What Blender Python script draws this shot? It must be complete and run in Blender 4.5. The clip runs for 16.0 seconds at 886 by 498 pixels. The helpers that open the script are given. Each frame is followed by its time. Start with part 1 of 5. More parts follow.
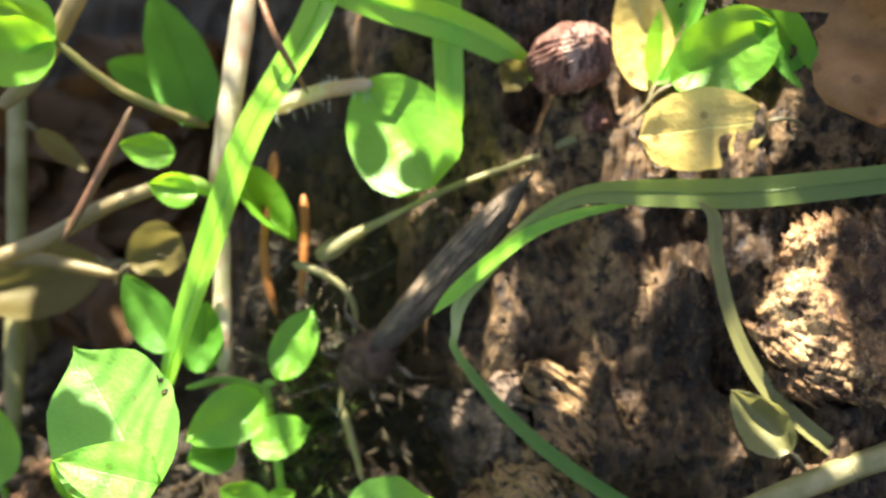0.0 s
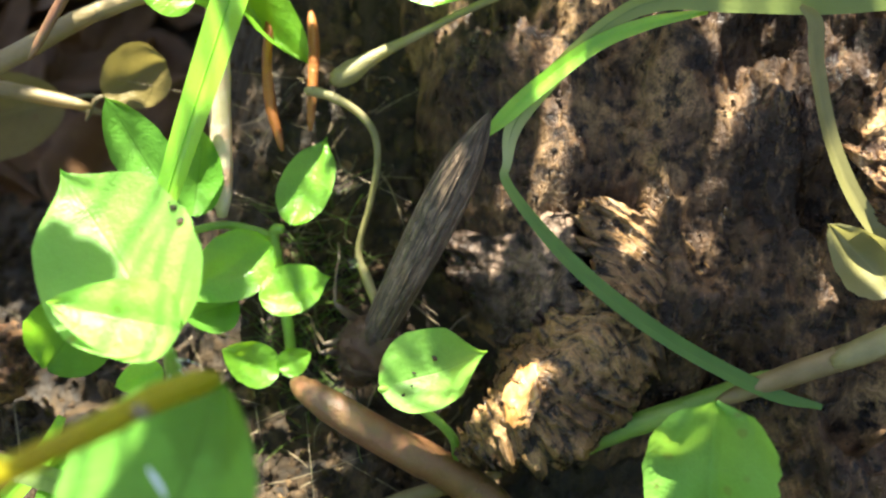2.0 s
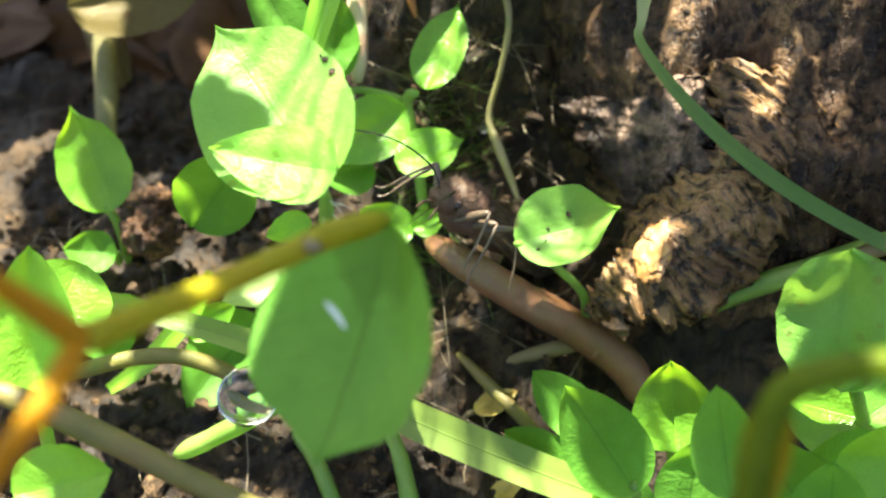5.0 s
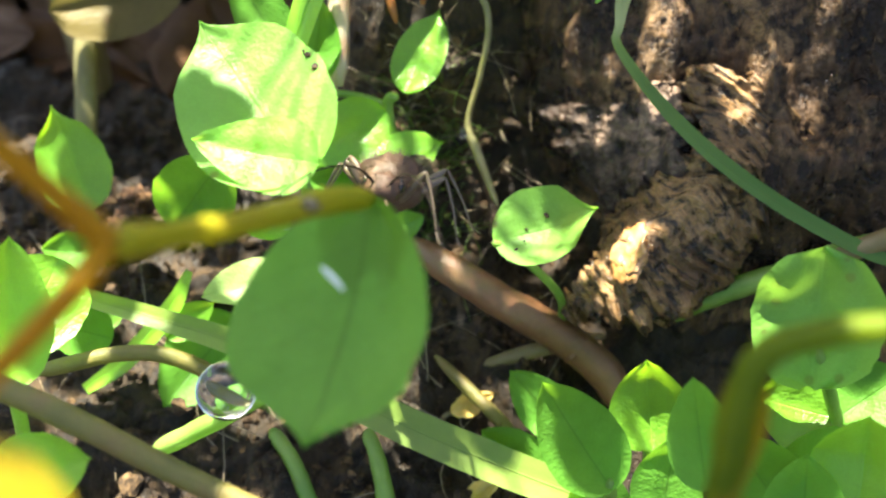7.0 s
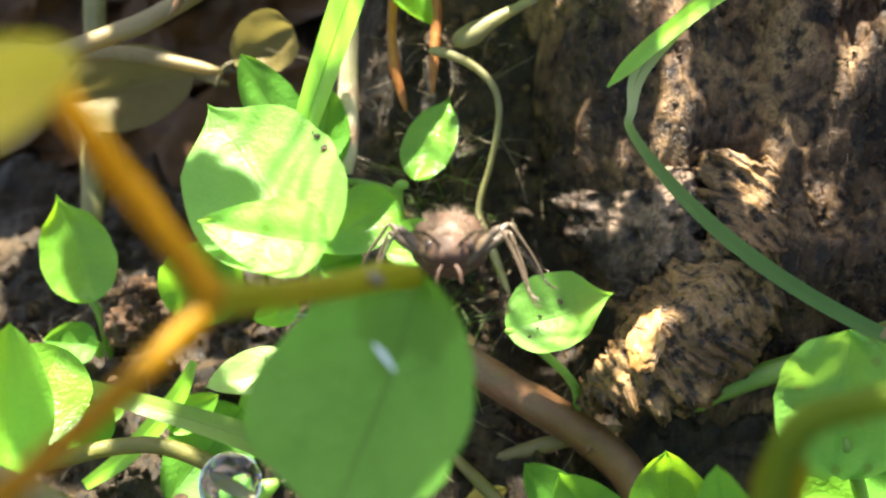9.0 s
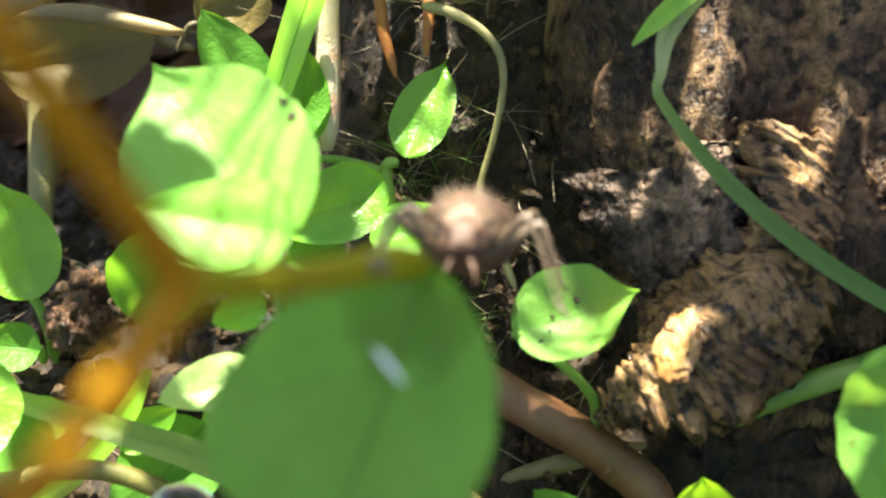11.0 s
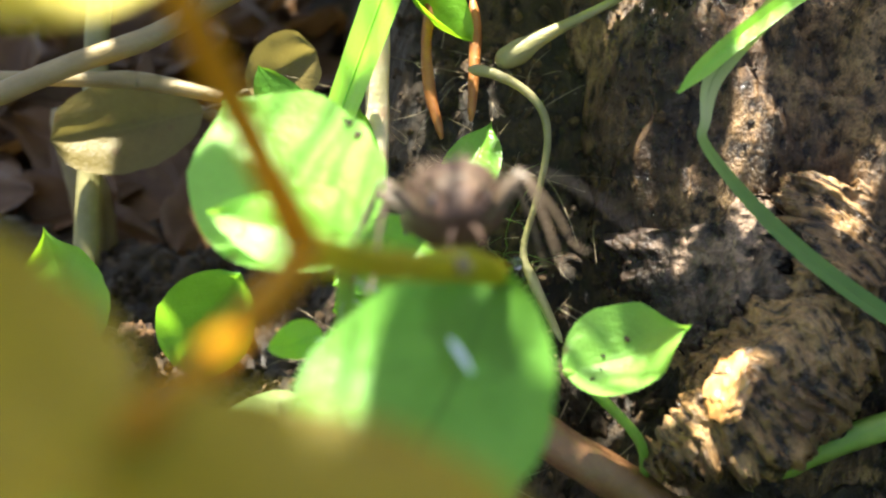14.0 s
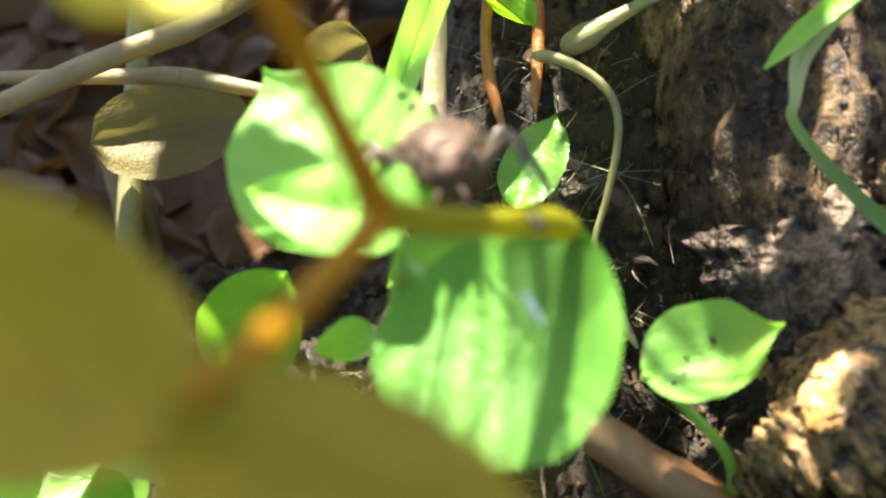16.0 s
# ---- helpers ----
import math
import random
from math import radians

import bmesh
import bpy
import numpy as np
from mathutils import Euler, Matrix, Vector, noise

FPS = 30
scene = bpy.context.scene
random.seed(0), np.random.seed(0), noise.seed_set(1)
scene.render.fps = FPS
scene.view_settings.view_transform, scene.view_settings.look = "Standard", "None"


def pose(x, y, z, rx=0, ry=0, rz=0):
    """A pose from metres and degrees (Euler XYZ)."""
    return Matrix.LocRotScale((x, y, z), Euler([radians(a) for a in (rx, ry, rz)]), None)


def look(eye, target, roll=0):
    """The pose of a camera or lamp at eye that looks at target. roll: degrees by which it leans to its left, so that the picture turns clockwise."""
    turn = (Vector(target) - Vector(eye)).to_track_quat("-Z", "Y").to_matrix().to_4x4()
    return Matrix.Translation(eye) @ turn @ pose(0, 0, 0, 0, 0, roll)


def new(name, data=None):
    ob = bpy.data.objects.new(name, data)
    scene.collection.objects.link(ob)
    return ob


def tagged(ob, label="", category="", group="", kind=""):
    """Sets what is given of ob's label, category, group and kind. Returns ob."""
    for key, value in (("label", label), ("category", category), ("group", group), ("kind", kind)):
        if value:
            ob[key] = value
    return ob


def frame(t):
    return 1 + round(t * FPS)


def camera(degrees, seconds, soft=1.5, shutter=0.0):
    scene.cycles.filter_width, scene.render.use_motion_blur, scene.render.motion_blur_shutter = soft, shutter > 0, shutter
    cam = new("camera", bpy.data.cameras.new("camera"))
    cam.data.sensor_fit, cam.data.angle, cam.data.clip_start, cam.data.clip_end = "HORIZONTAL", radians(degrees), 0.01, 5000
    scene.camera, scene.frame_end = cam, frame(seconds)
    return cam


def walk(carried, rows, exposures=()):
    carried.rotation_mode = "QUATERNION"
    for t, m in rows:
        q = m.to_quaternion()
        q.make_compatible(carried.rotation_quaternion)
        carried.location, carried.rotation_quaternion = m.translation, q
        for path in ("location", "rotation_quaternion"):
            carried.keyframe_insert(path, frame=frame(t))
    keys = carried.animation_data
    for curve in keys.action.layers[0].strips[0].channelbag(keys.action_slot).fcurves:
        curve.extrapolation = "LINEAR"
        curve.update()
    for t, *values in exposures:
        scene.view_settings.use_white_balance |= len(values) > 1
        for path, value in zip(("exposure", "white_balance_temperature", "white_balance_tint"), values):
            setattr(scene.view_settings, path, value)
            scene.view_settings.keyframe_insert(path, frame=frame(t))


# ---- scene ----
# Lengths in this script are millimetres unless a name says otherwise; MM turns them into metres.
MM = 0.001

cam = camera(40, 16.0, soft=2.2)
cam.data.dof.use_dof = True
cam.data.dof.focus_distance = 0.069
cam.data.dof.aperture_fstop = 44.0
walk(cam, [
    (0, pose(0.01241, -0.04170, 0.08292, 40.91, 1.62, 1.03)),
    (0.5, pose(0.00778, -0.04138, 0.07832, 39.97, -0.35, -0.16)),
    (1, pose(0.00578, -0.04037, 0.07393, 39.57, -1.22, -1.04)),
    (1.5, pose(0.00387, -0.03832, 0.07091, 37.63, -2.23, -2.03)),
    (2, pose(0.00355, -0.03816, 0.07051, 36.72, -1.85, -1.93)),
    (2.5, pose(0.00285, -0.03863, 0.07085, 34.90, -1.22, -2.02)),
    (3, pose(0.00175, -0.03922, 0.07076, 34.29, -0.75, -1.64)),
    (3.5, pose(0.00079, -0.03959, 0.07039, 34.05, 0.88, -0.37)),
    (4, pose(0.00045, -0.04014, 0.07074, 32.75, 1.55, 0.15)),
    (6.5, pose(0.00095, -0.04460, 0.06947, 33.71, 0.69, 0.58)),
    (7, pose(0.00028, -0.04431, 0.06960, 34.45, 0.07, 0.20)),
    (7.5, pose(0.00002, -0.04501, 0.06974, 35.00, -0.00, -0.00)),
    (8, pose(0.00093, -0.04752, 0.06950, 36.91, 0.79, 0.57)),
    (8.5, pose(0.00027, -0.04624, 0.06938, 38.51, 0.90, 0.58)),
    (9, pose(0.00001, -0.04433, 0.06756, 39.52, 0.44, 0.23)),
    (11.5, pose(0.00027, -0.03674, 0.05850, 38.69, 0.58, 0.17)),
    (12, pose(0.00019, -0.03819, 0.05830, 39.63, 1.04, 0.14)),
    (12.5, pose(-0.00075, -0.03909, 0.05778, 41.45, 2.15, 1.22)),
    (13, pose(-0.00173, -0.04091, 0.05689, 43.13, 1.80, 1.30)),
    (13.5, pose(-0.00238, -0.04075, 0.05627, 46.43, 1.35, 1.23)),
    (14, pose(-0.00240, -0.04268, 0.05540, 46.90, 0.21, 0.48)),
    (14.5, pose(-0.00229, -0.04340, 0.05509, 48.15, 0.83, 1.10)),
    (15, pose(-0.00257, -0.03974, 0.05255, 49.13, 0.64, 0.62)),
    (15.5, pose(-0.00320, -0.03864, 0.05084, 48.30, 0.83, 0.22)),
    (16, pose(-0.00276, -0.04031, 0.05000, 49.02, 2.37, 2.15)),
], [(0, 2.90), (1.5, 3.10), (4, 3.10), (6.5, 3.18), (8.5, 3.18), (11.5, 3.0), (12.5, 3.06), (14, 3.14), (16, 3.16)])

# ---- light ----
SUN = Vector((-0.13, 0.43, 0.89)).normalized()
sky_world = bpy.data.worlds.new("sky")
scene.world = sky_world
sky_world.use_nodes = True
wn = sky_world.node_tree
sky = wn.nodes.new("ShaderNodeTexSky")
sky.sky_type = 'NISHITA'
sky.sun_disc = False
sky.dust_density = 2.0
sky.ozone_density = 0.6
sky.sun_elevation = math.asin(SUN.z)
sky.sun_rotation = math.atan2(SUN.x, SUN.y)
wn.links.new(sky.outputs[0], wn.nodes["Background"].inputs[0])
wn.nodes["Background"].inputs[1].default_value = 0.050
sun_lamp = new("sun", bpy.data.lights.new("sun", 'SUN'))
sun_lamp.data.energy = 5.0
sun_lamp.data.angle = radians(0.5)
sun_lamp.data.color = (1.0, 0.96, 0.82)
sun_lamp.matrix_world = look(SUN * 2, (0, 0, 0))


# ---- materials ----
def material(name):
    m = bpy.data.materials.new(name)
    m.use_nodes = True
    nt = m.node_tree
    return m, nt, nt.nodes["Principled BSDF"]


def node(nt, kind, **values):
    n = nt.nodes.new(kind)
    for key, value in values.items():
        n.inputs[key].default_value = value
    return n


def coords(nt, stretch=(1, 1, 1), turn=(0, 0, 0)):
    """Object coordinates in millimetres."""
    tc = nt.nodes.new("ShaderNodeTexCoord")
    mp = nt.nodes.new("ShaderNodeMapping")
    mp.inputs["Scale"].default_value = [1000 * v for v in stretch]
    mp.inputs["Rotation"].default_value = [radians(v) for v in turn]
    nt.links.new(tc.outputs["Object"], mp.inputs["Vector"])
    return mp.outputs[0]


def ramp(nt, source, stops):
    r = nt.nodes.new("ShaderNodeValToRGB")
    while len(r.color_ramp.elements) < len(stops):
        r.color_ramp.elements.new(0.5)
    for e, (p, c) in zip(r.color_ramp.elements, stops):
        e.position = p
        e.color = (*c, 1) if len(c) == 3 else c
    nt.links.new(source, r.inputs[0])
    return r.outputs[0]


def mix(nt, factor, a, b, kind='MIX'):
    m = nt.nodes.new("ShaderNodeMix")
    m.data_type = 'RGBA'
    m.blend_type = kind
    for sock, val in ((m.inputs[0], factor), (m.inputs[6], a), (m.inputs[7], b)):
        if isinstance(val, bpy.types.NodeSocket):
            nt.links.new(val, sock)
        elif isinstance(val, (int, float)):
            sock.default_value = val
        else:
            sock.default_value = (*val, 1)
    return m.outputs[2]


def calc(nt, op, a, b=0.0, c=0.0):
    m = nt.nodes.new("ShaderNodeMath")
    m.operation = op
    for sock, val in zip(m.inputs, (a, b, c)):
        if isinstance(val, bpy.types.NodeSocket):
            nt.links.new(val, sock)
        else:
            sock.default_value = val
    return m.outputs[0]


def noise_tex(nt, vec, scale, detail=4.0, rough=0.6):
    n = node(nt, "ShaderNodeTexNoise", Scale=scale, Detail=detail, Roughness=rough)
    nt.links.new(vec, n.inputs["Vector"])
    return n.outputs[0]


def relief(nt, bsdf, height, strength=0.5, distance=0.0002):
    b = node(nt, "ShaderNodeBump", Strength=strength, Distance=distance)
    nt.links.new(height, b.inputs["Height"])
    nt.links.new(b.outputs[0], bsdf.inputs["Normal"])
    return b.outputs[0]


def leaf_material(name, dark, light, through_colour, passes=0.45, rough=0.38, veins=6.0, spots=0.0, dry=False, gloss=0.6, rib_tone=1.9, bands=None, film=False):
    """A leaf: green blade with a paler midrib and side veins; light comes through it."""
    m, nt, bsdf = material(name)
    bsdf.inputs["Specular IOR Level"].default_value = gloss
    uv = nt.nodes.new("ShaderNodeUVMap")
    sep = nt.nodes.new("ShaderNodeSeparateXYZ")
    nt.links.new(uv.outputs[0], sep.inputs[0])
    along, across = sep.outputs[0], sep.outputs[1]
    off = calc(nt, 'MULTIPLY', calc(nt, 'ABSOLUTE', calc(nt, 'SUBTRACT', across, 0.5)), 2.0)
    vec = coords(nt)
    wob = noise_tex(nt, vec, 0.8, 2.0)
    rib = calc(nt, 'SUBTRACT', 1.0, calc(nt, 'MULTIPLY', off, 26.0))
    rib = calc(nt, 'MAXIMUM', rib, 0.0)
    ph = calc(nt, 'ADD', calc(nt, 'SUBTRACT', along, calc(nt, 'MULTIPLY', off, 0.28)), calc(nt, 'MULTIPLY', wob, 0.12))
    wave = calc(nt, 'SINE', calc(nt, 'MULTIPLY', ph, 6.2832 * veins))
    side = calc(nt, 'MAXIMUM', calc(nt, 'MULTIPLY', calc(nt, 'SUBTRACT', wave, 0.86), 5.0), 0.0)
    vein = calc(nt, 'MINIMUM', calc(nt, 'ADD', rib, calc(nt, 'MULTIPLY', side, 0.22)), 1.0)
    big = noise_tex(nt, vec, 0.45, 3.0)
    fine = noise_tex(nt, vec, 6.0, 3.0)
    col = mix(nt, ramp(nt, big, [(0.3, (0, 0, 0)), (0.72, (1, 1, 1))]), dark, light)
    info = nt.nodes.new("ShaderNodeObjectInfo")
    col = mix(nt, calc(nt, 'MULTIPLY', info.outputs["Random"], 0.45), col, [v * 1.5 for v in light])
    col = mix(nt, calc(nt, 'MULTIPLY', fine, 0.35), col, dark)
    cell = node(nt, "ShaderNodeTexVoronoi", Scale=1.5)
    cell.feature = 'DISTANCE_TO_EDGE'
    nt.links.new(vec, cell.inputs["Vector"])
    mesh = ramp(nt, cell.outputs["Distance"], [(0.0, (1, 1, 1)), (0.09, (0, 0, 0))])
    if veins:
        col = mix(nt, calc(nt, 'MULTIPLY', mesh, 0.22), col, [v * (0.55 if rib_tone < 1 else 1.5) for v in light])
    col = mix(nt, calc(nt, 'MULTIPLY', vein, 0.5), col, [min(0.8, v * rib_tone) for v in light])
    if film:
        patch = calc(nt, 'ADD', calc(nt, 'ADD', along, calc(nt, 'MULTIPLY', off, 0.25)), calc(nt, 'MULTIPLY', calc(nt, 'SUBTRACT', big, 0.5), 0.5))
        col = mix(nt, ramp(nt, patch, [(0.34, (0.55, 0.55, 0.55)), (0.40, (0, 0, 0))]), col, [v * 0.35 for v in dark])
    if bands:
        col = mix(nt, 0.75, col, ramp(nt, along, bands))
    if spots:
        vo = node(nt, "ShaderNodeTexVoronoi", Scale=0.55)
        nt.links.new(vec, vo.inputs["Vector"])
        sp = ramp(nt, vo.outputs["Distance"], [(0.0, (1, 1, 1)), (0.10 + 0.12 * spots, (1, 1, 1)), (0.16 + 0.14 * spots, (0, 0, 0))])
        col = mix(nt, calc(nt, 'MULTIPLY', sp, 0.75), col, (0.10, 0.055, 0.02))
    nt.links.new(col, bsdf.inputs["Base Color"])
    rgh = calc(nt, 'ADD', calc(nt, 'MULTIPLY', fine, 0.25), rough - 0.12)
    nt.links.new(rgh, bsdf.inputs["Roughness"])
    h = calc(nt, 'ADD', calc(nt, 'MULTIPLY', fine, 0.5), calc(nt, 'MULTIPLY', vein, -0.8))
    vo2 = node(nt, "ShaderNodeTexVoronoi", Scale=5.0)
    nt.links.new(vec, vo2.inputs["Vector"])
    h = calc(nt, 'ADD', h, calc(nt, 'MULTIPLY', vo2.outputs["Distance"], 0.5 if not dry else 0.9))
    h = calc(nt, 'ADD', h, calc(nt, 'MULTIPLY', noise_tex(nt, vec, 0.9, 2.0), 2.2 if veins else 0.4))
    relief(nt, bsdf, h, (0.40 if veins else 0.14) if not dry else 0.3, 0.00016)
    tr = nt.nodes.new("ShaderNodeBsdfTranslucent")
    nt.links.new(mix(nt, calc(nt, 'MULTIPLY', vein, 0.6), mix(nt, big, through_colour, [min(0.95, v * 1.25) for v in through_colour]), [v * 0.75 for v in through_colour]), tr.inputs[0])
    sh = nt.nodes.new("ShaderNodeMixShader")
    sh.inputs[0].default_value = passes
    nt.links.new(bsdf.outputs[0], sh.inputs[1])
    nt.links.new(tr.outputs[0], sh.inputs[2])
    nt.links.new(sh.outputs[0], nt.nodes["Material Output"].inputs[0])
    return m


def stem_material(name, colours, through_colour=None, rough=0.4, gloss=0.5):
    m, nt, bsdf = material(name)
    vec = coords(nt)
    a = noise_tex(nt, vec, 0.35, 3.0)
    b = noise_tex(nt, vec, 3.5, 4.0)
    stops = [(0.32 + 0.38 * i / max(1, len(colours) - 1), c) for i, c in enumerate(colours)]
    col = mix(nt, calc(nt, 'MULTIPLY', b, 0.4), ramp(nt, a, stops), [v * 0.45 for v in colours[0]])
    nt.links.new(col, bsdf.inputs["Base Color"])
    bsdf.inputs["Roughness"].default_value = rough
    bsdf.inputs["Specular IOR Level"].default_value = gloss
    relief(nt, bsdf, calc(nt, 'ADD', b, calc(nt, 'MULTIPLY', a, 0.5)), 0.5, 0.00018)
    if through_colour:
        tr = nt.nodes.new("ShaderNodeBsdfTranslucent")
        tr.inputs[0].default_value = (*through_colour, 1)
        sh = nt.nodes.new("ShaderNodeMixShader")
        sh.inputs[0].default_value = 0.35
        nt.links.new(bsdf.outputs[0], sh.inputs[1])
        nt.links.new(tr.outputs[0], sh.inputs[2])
        nt.links.new(sh.outputs[0], nt.nodes["Material Output"].inputs[0])
    return m


def rot_material(name, dark, mid, pale, pale_share=0.62, wet=0.45, stretch=(1, 1, 1), turn=(0, 0, 0), scale=1.0):
    """Wet rotten wood and soil: blotches, torn fibres, dark pits and wet glints."""
    m, nt, bsdf = material(name)
    vec = coords(nt, stretch, turn)
    long = coords(nt, (stretch[0] * 1.5, stretch[1] * 0.38, stretch[2] * 0.6), (turn[0], turn[1], turn[2] + 24))
    big = noise_tex(nt, vec, 0.13 * scale, 5.0, 0.62)
    med = noise_tex(nt, vec, 0.7 * scale, 6.0, 0.66)
    fibre = noise_tex(nt, long, 1.6 * scale, 4.0, 0.6)
    fine = noise_tex(nt, vec, 5.0 * scale, 4.0, 0.65)
    col = ramp(nt, big, [(0.36, dark), (0.52, mid), (pale_share, pale)])
    col = mix(nt, ramp(nt, med, [(0.42, (1, 1, 1)), (0.54, (0, 0, 0))]), col, [v * 0.5 for v in dark])
    col = mix(nt, ramp(nt, fibre, [(0.55, (0, 0, 0)), (0.72, (0.55, 0.55, 0.55))]), col, pale)
    col = mix(nt, ramp(nt, fibre, [(0.32, (0.7, 0.7, 0.7)), (0.46, (0, 0, 0))]), col, dark)
    col = mix(nt, ramp(nt, fine, [(0.35, (0.6, 0.6, 0.6)), (0.55, (0, 0, 0))]), col, dark)
    nt.links.new(col, bsdf.inputs["Base Color"])
    damp = calc(nt, 'ADD', calc(nt, 'MULTIPLY', big, 0.5), calc(nt, 'MULTIPLY', med, 0.5))
    nt.links.new(ramp(nt, damp, [(0.40, (wet, wet, wet)), (0.60, (wet + 0.35, wet + 0.35, wet + 0.35))]), bsdf.inputs["Roughness"])
    h = calc(nt, 'ADD', calc(nt, 'MULTIPLY', med, 1.3), calc(nt, 'ADD', calc(nt, 'MULTIPLY', fine, 0.28), calc(nt, 'MULTIPLY', fibre, 0.7)))
    bsdf.inputs["Specular IOR Level"].default_value = 0.28
    relief(nt, bsdf, h, 0.9, 0.00055)
    return m


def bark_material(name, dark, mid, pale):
    """Damp ochre bark: broken wrinkles slantwise across the plate and pits, their shade painted dark, and worn pale
    patches.
    """
    m, nt, bsdf = material(name)
    uv = nt.nodes.new("ShaderNodeUVMap")
    sep = nt.nodes.new("ShaderNodeSeparateXYZ")
    nt.links.new(uv.outputs[0], sep.inputs[0])
    vec = coords(nt)
    big = noise_tex(nt, vec, 0.22, 4.0, 0.6)
    med = noise_tex(nt, vec, 0.9, 6.0, 0.66)
    fine = noise_tex(nt, vec, 5.0, 4.0, 0.65)
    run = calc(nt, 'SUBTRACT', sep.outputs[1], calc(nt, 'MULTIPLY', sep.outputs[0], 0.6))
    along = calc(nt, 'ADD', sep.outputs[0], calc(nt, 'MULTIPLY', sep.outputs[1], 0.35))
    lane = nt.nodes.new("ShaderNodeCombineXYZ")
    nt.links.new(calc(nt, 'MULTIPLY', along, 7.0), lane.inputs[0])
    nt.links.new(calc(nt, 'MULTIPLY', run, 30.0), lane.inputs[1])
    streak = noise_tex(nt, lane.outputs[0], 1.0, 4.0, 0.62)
    lane2 = nt.nodes.new("ShaderNodeCombineXYZ")
    nt.links.new(calc(nt, 'MULTIPLY', along, 13.0), lane2.inputs[0])
    nt.links.new(calc(nt, 'MULTIPLY', run, 24.0), lane2.inputs[1])
    pit = node(nt, "ShaderNodeTexVoronoi", Scale=0.8)
    nt.links.new(lane2.outputs[0], pit.inputs["Vector"])
    col = ramp(nt, big, [(0.34, mid), (0.5, [(a + b) / 2 for a, b in zip(mid, pale)]), (0.64, pale)])
    # Low streaks and pits are darkened: groove shade put into the colour.
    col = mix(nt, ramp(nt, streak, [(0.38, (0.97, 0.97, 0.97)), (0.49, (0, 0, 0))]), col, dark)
    col = mix(nt, ramp(nt, streak, [(0.56, (0, 0, 0)), (0.74, (0.4, 0.4, 0.4))]), col, pale)
    holes = calc(nt, 'MULTIPLY', ramp(nt, pit.outputs["Distance"], [(0.16, (1, 1, 1)), (0.34, (0, 0, 0))]), ramp(nt, med, [(0.45, (0, 0, 0)), (0.58, (1, 1, 1))]))
    col = mix(nt, calc(nt, 'MULTIPLY', holes, 0.9), col, [v * 0.6 for v in dark])
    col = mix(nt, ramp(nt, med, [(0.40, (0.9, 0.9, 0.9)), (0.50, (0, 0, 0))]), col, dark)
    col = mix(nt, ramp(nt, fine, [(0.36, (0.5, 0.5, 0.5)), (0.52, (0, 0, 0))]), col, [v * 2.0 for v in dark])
    nt.links.new(col, bsdf.inputs["Base Color"])
    nt.links.new(ramp(nt, med, [(0.38, (0.2, 0.2, 0.2)), (0.66, (0.6, 0.6, 0.6))]), bsdf.inputs["Roughness"])
    h = calc(nt, 'ADD', calc(nt, 'MULTIPLY', streak, 1.8), calc(nt, 'ADD', calc(nt, 'MULTIPLY', med, 0.5), calc(nt, 'MULTIPLY', fine, 0.25)))
    h = calc(nt, 'SUBTRACT', h, calc(nt, 'MULTIPLY', holes, 0.8))
    relief(nt, bsdf, h, 0.9, 0.0006)
    return m


def plain_material(name, colour, rough=0.5, **extra):
    m, nt, bsdf = material(name)
    vec = coords(nt)
    n = noise_tex(nt, vec, 2.5, 4.0)
    nt.links.new(mix(nt, n, [v * 0.6 for v in colour], [v * 1.35 for v in colour]), bsdf.inputs["Base Color"])
    bsdf.inputs["Roughness"].default_value = rough
    relief(nt, bsdf, n, 0.4, 0.0001)
    return m


LEAF = leaf_material("chickweed_leaf", (0.070, 0.20, 0.015), (0.150, 0.34, 0.026), (0.40, 0.72, 0.02), 0.45, 0.36, gloss=0.5)
LEAF_SPOT = leaf_material("spotted_chickweed_leaf", (0.076, 0.20, 0.026), (0.150, 0.32, 0.050), (0.38, 0.70, 0.07), 0.45, 0.45, spots=0.12, gloss=0.35)
LEAF_PALE = leaf_material("pale_young_leaf", (0.20, 0.30, 0.09), (0.34, 0.46, 0.15), (0.55, 0.78, 0.15), 0.45, 0.4)
LEAF_DEEP = leaf_material("deep_green_leaf", (0.048, 0.150, 0.015), (0.095, 0.245, 0.030), (0.23, 0.48, 0.025), 0.42, 0.45, gloss=0.16, rib_tone=0.4)
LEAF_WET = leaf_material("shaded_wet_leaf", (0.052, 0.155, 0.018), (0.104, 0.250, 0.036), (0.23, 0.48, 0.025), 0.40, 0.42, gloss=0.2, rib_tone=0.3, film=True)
LEAF_THICK = leaf_material("thick_dark_leaf", (0.045, 0.10, 0.012), (0.08, 0.16, 0.02), (0.16, 0.26, 0.02), 0.14, 0.45, gloss=0.2)
LEAF_OLIVE = leaf_material("olive_leaf", (0.10, 0.078, 0.004), (0.19, 0.15, 0.006), (0.45, 0.36, 0.012), 0.3, gloss=0.15)
# Lit counterpart of the olive leaf: sunshine is put into its yellow.
LEAF_GOLD_LIT = leaf_material("sunlit_golden_leaf", (0.34, 0.29, 0.02), (0.50, 0.42, 0.04), (0.78, 0.65, 0.06), 0.5, gloss=0.2)
LEAF_YELLOW = leaf_material("yellow_dying_leaf", (0.45, 0.30, 0.06), (0.70, 0.52, 0.15), (0.75, 0.50, 0.10), 0.35, spots=0.5)
LEAF_DEAD = leaf_material("dead_brown_leaf", (0.035, 0.018, 0.008), (0.10, 0.050, 0.020), (0.20, 0.09, 0.02), 0.25, 0.5, 8.0, 0.4, True, 0.2)
